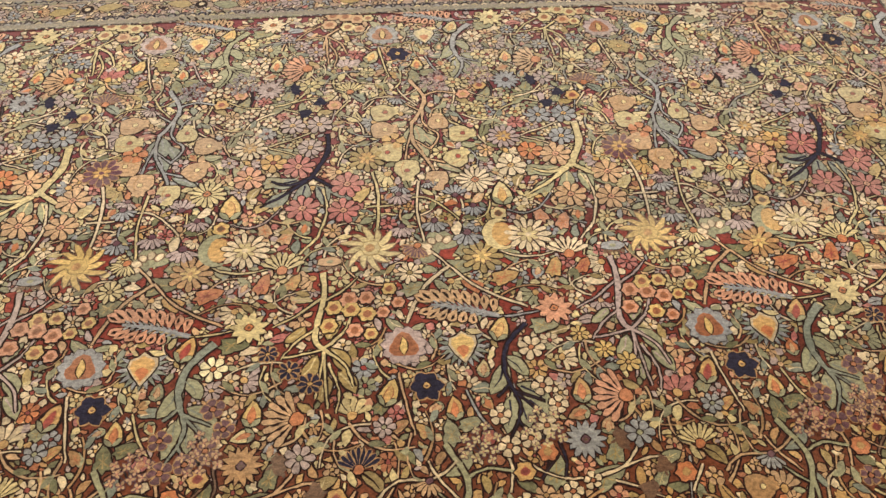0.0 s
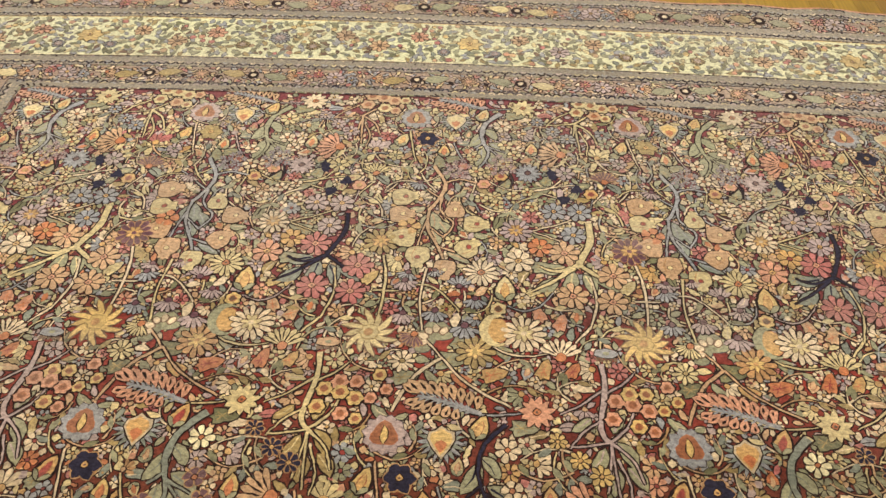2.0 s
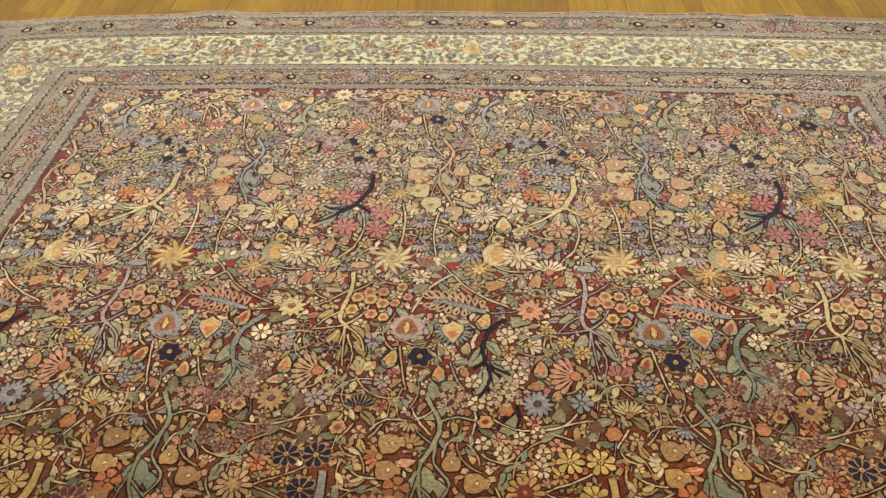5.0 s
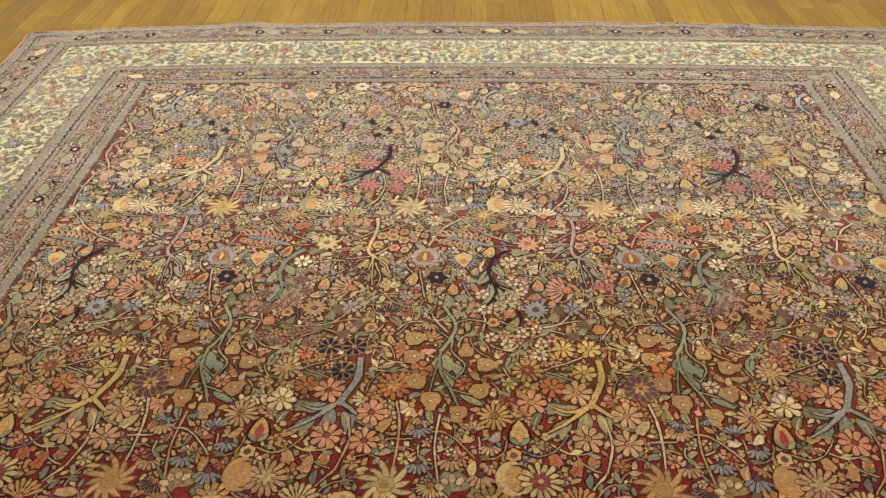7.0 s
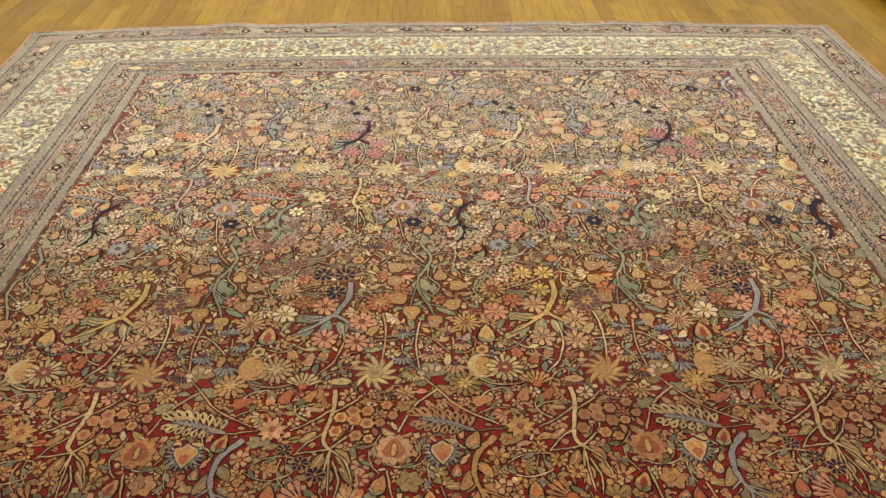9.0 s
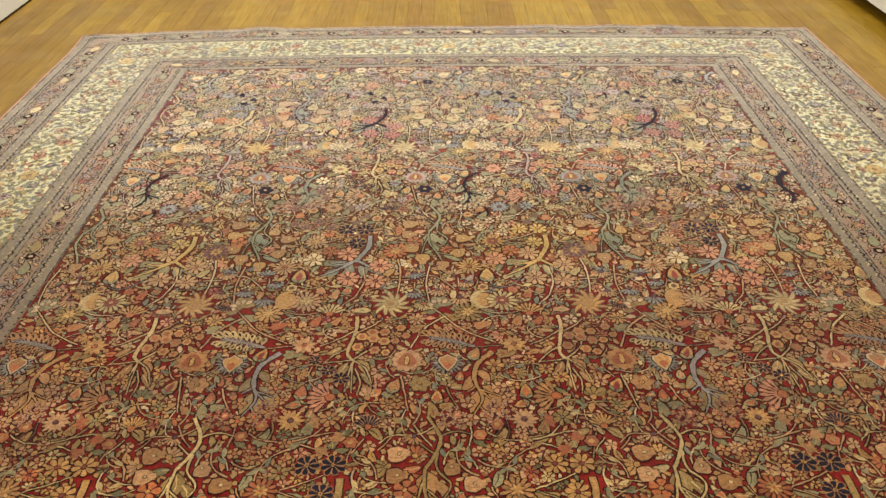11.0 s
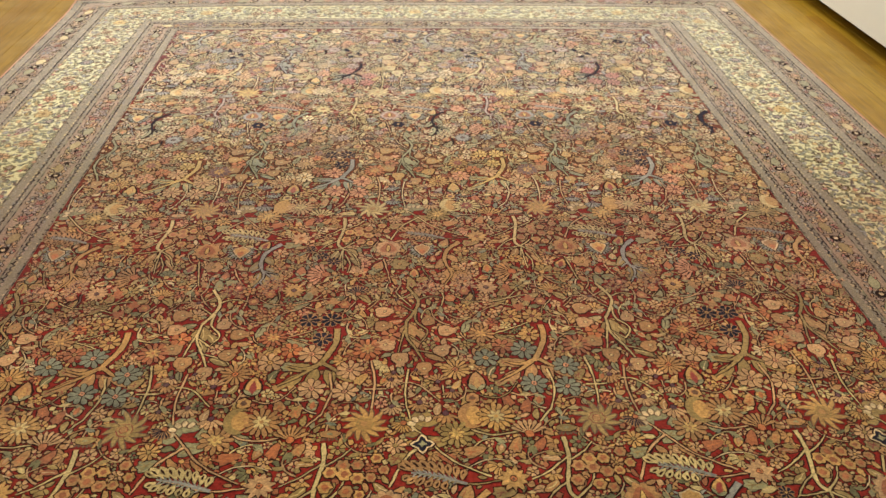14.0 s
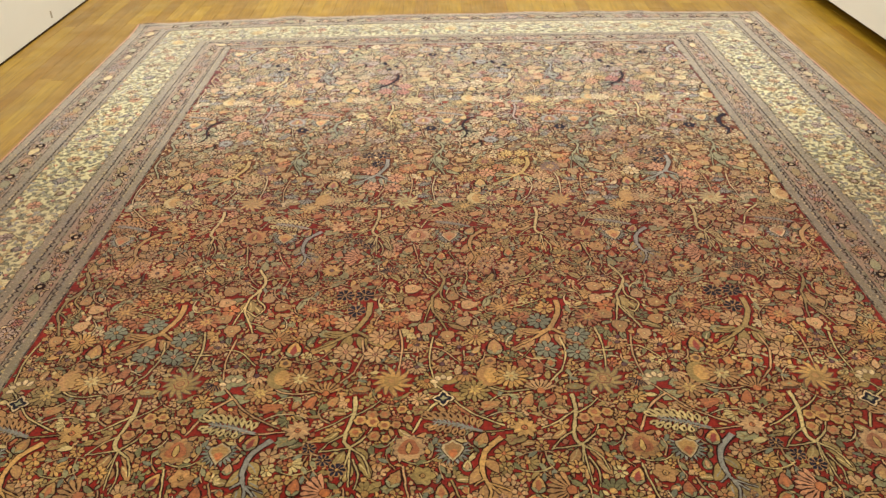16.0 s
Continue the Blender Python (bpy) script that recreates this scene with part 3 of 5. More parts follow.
# flowers of the two guard borders
for lv, label in ((0.50, "outer"), (2.545, "inner")):
    gw = Weave()
    half = 0.042 if lv < 1 else 0.036
    for (p, q) in sides(lv):
        d = math.hypot(q[0] - p[0], q[1] - p[1])
        ang = math.atan2(q[1] - p[1], q[0] - p[0])
        mid = 0.5 * d
        for r in range(-4, 5):
            s0 = mid + r * 0.85
            def at(s, c):
                return (p[0] + math.cos(ang) * s - math.sin(ang) * c, p[1] + math.sin(ang) * s + math.cos(ang) * c)
            items = []
            for sgn in (-1, 1):
                items += [("eye", s0 + sgn * 0.165, 0.0), ("big", s0 + sgn * 0.10, 0.008), ("big", s0 + sgn * 0.235, -0.006), ("curl", s0 + sgn * 0.30, 0.0)]
            items += [("peach", s0, 0.0), ("pair", s0 - 0.055, -0.01), ("pair", s0 + 0.055, -0.01), ("grey", s0 + 0.425, 0.0), ("rose", s0 + 0.37, 0.012), ("rose", s0 - 0.37, -0.012)]
            for kind, s, c in items:
                if not 0.03 < s < d - 0.03:
                    continue
                x, y = at(s, c)
                z = TOP + 0.001
                if kind == "eye":
                    gw.poly(place(ring(half * 0.54, 12), x, y, ang), z + 0.001, "outline")
                    gw.poly(place(ring(half * 0.24, 7), x, y), z + 0.0014, "ivory")
                elif kind == "big":
                    gw.shape(place([(px - 0.039, py) for px, py in lobe(0.078, half * 1.05, 8, 0.2)], x, y, ang + (0.2 if s < s0 else math.pi - 0.2)), z, rng.choice(("khaki", "olive", "sage", "sage")), 0.002)
                elif kind == "peach":
                    double_flower(gw, x, y, z, half * 0.68, 0.3, "tan", "salmon")
                elif kind == "pair":
                    blob(gw, x, y, z, half * 0.24, 0.4, "outline")
                elif kind == "curl":
                    fan(gw, x, y, z, half * 0.8, ang + (0 if s < s0 else math.pi), "tan")
                elif kind == "grey":
                    flower(gw, x, y, z, half * 0.8, 0, "lilac")
                else:
                    flower(gw, x, y, z, half * 0.5, 0, rng.choice(("pink", "slate")))
    for x, y, ang, k in along(lv, 0.0085):
        for c in (-1, 1):
            if rng.random() < 0.95:
                o = half * rng.uniform(0.1, 1.0) * c
                leaf(gw, x - math.sin(ang) * o, y + math.cos(ang) * o, TOP + 0.0003 + rng.random() * 0.0002, rng.uniform(0.007, 0.012), rng.uniform(0, 6.28), rng.choice(("slate", "pink", "tan", "khaki", "lilac", "slate", "sage", "ivory", "tan", "lilac")))
    rug_part("guard_pattern", gw, label + " row of dark-eyed flowers and tan leaves", "stuff")

# cream border: scrolling leaves and blossoms
mw = Weave()
for (p, q) in sides(1.5):
    d = math.hypot(q[0] - p[0], q[1] - p[1])
    ang = math.atan2(q[1] - p[1], q[0] - p[0])
    wide = 0.106 if abs(math.sin(ang)) < 0.5 else 0.128
    spots = []
    for r in range(-3, 4):
        s0 = d / 2 + r * 1.275
        for s, c, kind, rad in ((0, 0.0, "star", 0.040), (0.17, 0.03, "peach", 0.028), (-0.17, 0.03, "peach", 0.028), (0.30, -0.03, "peach", 0.03), (-0.30, -0.03, "peach", 0.03), (0.42, 0.025, "peach", 0.03),
                                (-0.42, 0.025, "peach", 0.03), (0.6375, 0.0, "slate", 0.036), (0.52, -0.045, "olive", 0.024), (-0.52, -0.045, "olive", 0.024), (0.085, -0.055, "slate", 0.022), (-0.085, -0.055, "slate", 0.022)):
            if 0.05 < s0 + s < d - 0.05:
                spots.append((s0 + s, c, kind, rad))
    def onto(s, c):
        return (p[0] + math.cos(ang) * s - math.sin(ang) * c, p[1] + math.sin(ang) * s + math.cos(ang) * c)
    for s, c, kind, rad in spots:
        x, y = onto(s, c)
        if kind == "star":
            flower(mw, x, y, TOP + 0.0012, rad * 1.1, 0, "yellow", "gold", 8, 0.5, 0.6)
        elif kind == "peach":
            flower(mw, x, y, TOP + 0.0012, rad * 1.1, rng.random(), rng.choice(("salmon", "tan", "lilac", "tan")), "brown")
        else:
            double_flower(mw, x, y, TOP + 0.0012, rad, rng.random(), kind if kind == "olive" else "slate", "lilac")
    for i in range(int(d / 0.16)):
        s = i * 0.16
        path = [onto(min(d, s + 0.2 * t / 7), 0.062 * math.sin((s + 0.2 * t / 7) * 2 * math.pi / 0.32)) for t in range(8)]
        mw.poly(ribbon(path, 0.004, 0.004), TOP + 0.0005, "moss")
    tries, n_leaf = 0, 0
    grid = {}
    for s, c, kind, rad in spots:
        for gi in range(int((s - rad) / 0.012), int((s + rad) / 0.012) + 1):
            for gj in range(int((c - rad + 0.2) / 0.012), int((c + rad + 0.2) / 0.012) + 1):
                grid[gi, gj] = 1
    for tries in range(int(d * 1600)):
        ends = wide if abs(math.sin(ang)) < 0.5 else 0.0
        s, c = rng.uniform(-ends, d + ends), rng.uniform(-wide, wide)
        key = (int(s / 0.0235), int((c + 0.2) / 0.0205), "leaf")
        if key in grid or (int(s / 0.012), int((c + 0.2) / 0.012)) in grid:
            continue
        grid[key] = 1
        x, y = onto(s, c)
        r = rng.uniform(0.010, 0.0165)
        pick = rng.random()
        if pick < 0.10:
            mw.shape(place(ring(r * 0.7, 10, 0.12, 5), x, y), TOP + 0.001, rng.choice(("salmon", "tan", "yellow", "pink")), 0.0018)
        else:
            pl = [(px - r, py + math.sin(px / r * 1.5) * r * 0.25) for px, py in lobe(r * 2.1, r * 1.05, 6, 0.3)]
            mw.shape(place(pl, x, y, rng.uniform(0, 6.28)), TOP + 0.0006 + (tries * 0.6180339 % 1) * 0.00028, rng.choice(("moss", "slate", "moss", "sage", "teal", "sage", "brown", "slate", "olive", "khaki")), 0.0015, "ash")
rug_part("border_scroll", mw, "olive and slate leaves with peach blossoms on cream", "stuff")

# ---- the field: one drawing, repeated across and down, in changing colours ----
# the drawing: place in the cell (across, down), size and turn, kind by kind
CELL = {
    "feather": ((0.108, 0.125, 0.098, -0.1),),
    "star_daisy": ((0.306, 0.141, 0.04, 0.2),),
    "shield": ((0.621, 0.21, 0.046, 1.57),),
    "heart_bloom": ((0.104, 0.219, 0.044, 1.57),),
    "leaf_bud": ((0.185, 0.184, 0.03, 1.2), (0.587, 0.315, 0.03, 1.2), (0.242, 0.878, 0.038, 1.57),),
    "square_bloom": ((0.242, 0.234, 0.028, 0),),
    "white_six": ((0.158, 0.381, 0.021, 0.2), (0.25, 0.323, 0.022, 0.5), (0.273, 0.367, 0.02, 0.1), (0.244, 0.408, 0.02, 0.8), (0.209, 0.432, 0.02, 0.3), (0.167, 0.445, 0.022, 0.6), (0.182, 0.555, 0.019, 0.2), (0.224, 0.579, 0.019, 0.7), (0.268, 0.54, 0.019, 0), (0.308, 0.523, 0.017, 0.4), (0.318, 0.58, 0.019, 0.9),),
    "star": ((0.023, 0.306, 0.034, 0),),
    "bud": ((0.073, 0.359, 0.026, 1.57), (0.325, 0.339, 0.028, 1.5),),
    "crown": ((0.524, 0.469, 0.044, 1.57), (0.03, 1.03, 0.036, 4.2),),
    "fan": ((0.409, 0.358, 0.066, 3),),
    "cloud": ((0.416, 0.437, 0.028, 0), (0.573, 0.387, 0.022, 0),),
    "orange_round": ((0.236, 0.462, 0.019, 0), (0.188, 0.497, 0.019, 0), (0.482, 0.521, 0.02, 0),),
    "star_leaf": ((0.459, 0.49, 0.028, 0.4), (0.435, 0.528, 0.026, 1),),
    "gold_round": ((0.479, 0.105, 0.023, 0), (0.511, 0.085, 0.024, 0), (0.549, 0.126, 0.023, 0), (0.548, 0.084, 0.021, 0), (0.469, 0.15, 0.023, 0), (0.522, 0.165, 0.022, 0), (0.555, 0.176, 0.018, 0), (0.582, 0.124, 0.018, 0), (0.597, 0.064, 0.02, 0), (0.615, 0.101, 0.018, 0), (0.515, 0.112, 0.024, 0),),
    "white_daisy": ((0.007, 0.024, 0.029, 0.1),),
    "slate_daisy": ((0.391, 0.25, 0.022, 0), (0.347, 0.208, 0.02, 0), (0.432, 0.283, 0.024, 0), (0.376, 0.596, 0.032, 0), (0.444, 0.595, 0.033, 0.3), (0.422, 0.683, 0.032, 0.6),),
    "pink_bud": ((0.13, 0.425, 0.016, 0),),
    "gold_leaf": ((0.6, 0.389, 0.024, 0.6), (0.012, 0.404, 0.024, 2.2),),
    "sage_leaf": ((0.062, 0.414, 0.036, 1.7), (0.57, 0.344, 0.03, 0.8), (0.362, 0.473, 0.034, 1.3), (0.096, 0.394, 0.03, 0.3), (0.274, 0.181, 0.04, 0.1), (0.011, 0.066, 0.04, 0.2), (0.106, 0.016, 0.05, 0.1), (0.237, 1.071, 0.034, 2.6), (0.131, 1.049, 0.03, 1.2), (0.335, 0.801, 0.04, 0), (0.354, 0.698, 0.042, 2.8), (0.245, 0.505, 0.045, 1.4), (0.332, 0.52, 0.045, 0.4),),
    "pomegranate": ((0.607, 0.561, 0.036, 0.2), (0.604, 0.629, 0.034, 0.1), (0.62, 0.716, 0.036, 3), (0.022, 0.777, 0.036, 4.7), (0.092, 0.818, 0.032, 4.7), (0.164, 0.656, 0.034, 0), (0.112, 0.609, 0.03, 1.6), (0.146, 0.747, 0.034, 0.8),),
    "ember": ((0.63, 0.673, 0.03, 0.1),),
    "patch": ((0.383, 0.446, 0.019, 0.3), (0.445, 0.504, 0.016, 1.6), (0.407, 0.548, 0.016, 2.6),),
    "lace": ((0.116, 0.436, 0.04, 0), (0.238, 0.414, 0.042, 0.5),),
    "aster": ((0.311, 0.443, 0.04, 0),),
    "ring_bloom": ((0.273, 0.675, 0.042, 0),),
    "orange_rosette": ((0.333, 0.732, 0.032, 0.2),),
    "petal_daisy": ((0.277, 0.783, 0.038, 0),),
    "four": ((0.395, 0.75, 0.04, 0.2), (0.512, 0.821, 0.04, 0.1), (0.407, 0.893, 0.04, 0.3), (0.502, 0.907, 0.038, 0.2),),
    "many_daisy": ((0.183, 0.828, 0.044, 0),),
    "rim_bloom": ((0.562, 0.733, 0.046, 0),),
    "yellow_leaf": ((0.542, 0.861, 0.034, 0.8), (0.31, 0.885, 0.026, 0.3), (0.349, 0.883, 0.024, 2),),
    "slate_fan": ((0.003, 0.837, 0.03, 4.4), (0.068, 0.826, 0.024, 5), (0.635, 0.968, 0.034, 4.7), (0.074, 0.956, 0.036, 4.7), (0.169, 0.914, 0.032, 4.7), (0.146, 0.998, 0.04, 4.7), (0.13, 0.877, 0.034, 1.6), (0.633, 0.864, 0.034, 5), (0.013, 0.5, 0.03, 4.4),),
    "crescent": ((0.218, 1.008, 0.048, 0),),
    "cup": ((0.225, 0.944, 0.02, 1.57),),
    "big_daisy": ((0.284, 1.015, 0.052, 0),),
    "salmon_leaf": ((0.323, 0.957, 0.034, 1.9), (0.371, 0.981, 0.034, 1.2),),
    "half_daisy": ((0.367, 1.08, 0.054, 1.57),),
    "cap": ((0.47, 1.066, 0.026, 1.57),),
    "dahlia": ((0.562, 1.03, 0.068, 0),),
    "oval_leaf": ((0.08, 1.043, 0.056, 2.2),),
    "gold_ray": ((0.171, 1.073, 0.046, 0),),
    "peach_leaf": ((0.21, 0.051, 0.04, 0.3), (0.146, 0.069, 0.034, 2.6), (0.326, 0.035, 0.036, 1.2), (0.391, 0.033, 0.03, 1),),
}
LOW_STEMS = (
    ("pale", 0.012, 0.009, ((0.096, 0.01), (0.046, 0.053), (0.018, 0.096), (-0.007, 0.155))),
    ("pale", 0.009, 0.007, ((0.096, 0.01), (0.156, 0.077), (0.252, 0.132))),
    ("pale", 0.008, 0.006, ((0.096, 0.01), (0.067, -0.025), (0.032, -0.062))),
    ("slate", 0.008, 0.004, ((0.061, 0.115), (0.114, 0.13), (0.183, 0.153), (0.256, 0.147), (0.312, 0.141))),
    ("slate", 0.008, 0.005, ((0.099, 0.321), (0.12, 0.378), (0.154, 0.431))),
    ("pale", 0.008, 0.006, ((0.163, 0.456), (0.166, 0.495), (0.157, 0.534))),
    ("pale", 0.007, 0.006, ((0.012, 0.461), (0.033, 0.5), (0.062, 0.536))),
    ("pale", 0.007, 0.006, ((0.067, 0.465), (0.023, 0.495), (-0.043, 0.496), (-0.08, 0.524))),
    ("pale", 0.009, 0.006, ((0.606, 0.272), (0.617, 0.336), (0.631, 0.409))),
)
LOW_STEMS_B = (
    ("pale", 0.009, 0.006, ((0.322, 0.516), (0.371, 0.501), (0.405, 0.465))),
    ("pale", 0.007, 0.005, ((0.371, 0.501), (0.423, 0.487), (0.454, 0.489))),
)
LOW_NEAR_STEMS = (
    ("pale", 0.007, 0.005, ((0.258, 0.515), (0.304, 0.518), (0.331, 0.514))),
    ("pale", 0.007, 0.005, ((0.349, 0.526), (0.392, 0.543), (0.434, 0.567))),
    ("dark", 0.007, 0.005, ((0.261, 0.442), (0.268, 0.482), (0.26, 0.515))),
    ("dark", 0.007, 0.004, ((0.257, 0.464), (0.217, 0.513))),
    ("pale", 0.008, 0.006, ((0.518, 0.508), (0.485, 0.557))),
    ("pale", 0.006, 0.004, ((0.182, 0.469), (0.224, 0.5), (0.258, 0.515))),
)
TRUNK_STEMS = (
    ("trunk", 0.02, 0.016, ((0.456, 0.008), (0.459, 0.072), (0.441, 0.173), (0.458, 0.206))),
    ("trunk", 0.009, 0.005, ((0.463, 0.07), (0.402, 0.118), (0.354, 0.144))),
    ("trunk", 0.008, 0.005, ((0.446, 0.151), (0.403, 0.184), (0.373, 0.224))),
    ("trunk", 0.01, 0.006, ((0.458, 0.206), (0.502, 0.163), (0.517, 0.12))),
    ("trunk", 0.008, 0.005, ((0.458, 0.206), (0.417, 0.214), (0.374, 0.219))),
    ("trunk", 0.01, 0.006, ((0.458, 0.206), (0.499, 0.241), (0.519, 0.296))),
    ("trunk", 0.009, 0.005, ((0.46, 0.209), (0.462, 0.272), (0.467, 0.34))),
    ("trunk", 0.008, 0.005, ((0.46, 0.209), (0.452, 0.264), (0.444, 0.316))),
    ("trunk", 0.008, 0.004, ((0.469, 0.245), (0.489, 0.3), (0.483, 0.351))),
)
TRUNK_STEMS_B = (
    ("trunk", 0.008, 0.005, ((0.462, 0.085), (0.504, 0.056), (0.531, 0.026))),
)
HOOK_STEMS = (
    ("neck", 0.03, 0.018, ((0.24, 0.174), (0.195, 0.221), (0.181, 0.277), (0.187, 0.316))),
    ("neck", 0.011, 0.006, ((0.187, 0.316), (0.158, 0.341))),
    ("neck", 0.015, 0.009, ((0.187, 0.316), (0.201, 0.36), (0.192, 0.392))),
    ("neck", 0.011, 0.006, ((0.192, 0.331), (0.221, 0.362), (0.244, 0.39))),
    ("neck", 0.009, 0.005, ((0.195, 0.331), (0.25, 0.356))),
    ("neck", 0.009, 0.005, ((0.192, 0.392), (0.172, 0.429))),
    ("neck", 0.008, 0.005, ((0.192, 0.392), (0.203, 0.416))),
)
CURL_STEMS = (
    ("bow", 0.016, 0.016, ((0.047, 0.43), (0.082, 0.504), (0.069, 0.56), (0.043, 0.607))),
    ("bow", 0.014, 0.009, ((0.043, 0.607), (0.043, 0.678), (0.071, 0.74), (0.096, 0.805))),
    ("bow", 0.01, 0.007, ((0.075, 0.556), (0.074, 0.61), (0.109, 0.658), (0.085, 0.707))),
    ("bow", 0.009, 0.006, ((0.041, 0.639), (0.025, 0.704), (0.017, 0.751))),
    ("bow", 0.008, 0.005, ((0.085, 0.707), (0.046, 0.671))),
    ("bow", 0.007, 0.005, ((0.071, 0.74), (0.139, 0.767), (0.168, 0.802))),
    ("bow", 0.007, 0.005, ((0.064, 0.558), (0.014, 0.512), (-0.015, 0.489))),
    ("bow", 0.008, 0.006, ((0.085, 0.498), (0.133, 0.485), (0.213, 0.514))),
)
MID_STEMS = (
    ("pale", 0.007, 0.005, ((0.31, 0.674), (0.372, 0.65), (0.43, 0.622))),
    ("pale", 0.006, 0.004, ((0.31, 0.674), (0.362, 0.694), (0.405, 0.717))),
    ("pale", 0.01, 0.008, ((0.454, 0.832), (0.464, 0.91), (0.44, 0.991))),
    ("pale", 0.009, 0.006, ((0.44, 0.991), (0.403, 1.035))),
    ("pale", 0.01, 0.008, ((0.573, 0.784), (0.585, 0.869), (0.578, 0.984))),
    ("pale", 0.008, 0.006, ((0.556, 0.899), (0.617, 0.898), (0.666, 0.877), (0.714, 0.89), (0.77, 0.953))),
    ("pale", 0.009, 0.007, ((0.047, 0.824), (0.036, 0.921), (0.047, 1.015))),
    ("slate", 0.006, 0.005, ((0.246, 0.932), (0.287, 0.945), (0.324, 0.93), (0.36, 0.885))),
    ("pale", 0.008, 0.007, ((0.17, 1.009), (0.224, 1.064), (0.279, 1.079), (0.336, 1.07))),
)
MID_STEMS_B = (
    ("pale", 0.007, 0.005, ((0.144, 0.89), (0.145, 0.939))),
    ("slate", 0.007, 0.005, ((0.499, 0.49), (0.476, 0.58))),
)
BIG_STEMS = (
    ("big", 0.03, 0.026, ((0.465, 0.636), (0.465, 0.701), (0.44, 0.763), (0.422, 0.798))),
    ("big", 0.024, 0.006, ((0.426, 0.79), (0.377, 0.812), (0.33, 0.798))),
    ("big", 0.022, 0.006, ((0.417, 0.798), (0.361, 0.845), (0.307, 0.879))),
    ("big", 0.022, 0.008, ((0.429, 0.786), (0.472, 0.822), (0.511, 0.853))),
    ("big", 0.014, 0.006, ((0.429, 0.79), (0.418, 0.734), (0.383, 0.718))),
)
STEMS = LOW_STEMS + LOW_STEMS_B + LOW_NEAR_STEMS + TRUNK_STEMS + TRUNK_STEMS_B + HOOK_STEMS + CURL_STEMS + MID_STEMS + MID_STEMS_B + BIG_STEMS
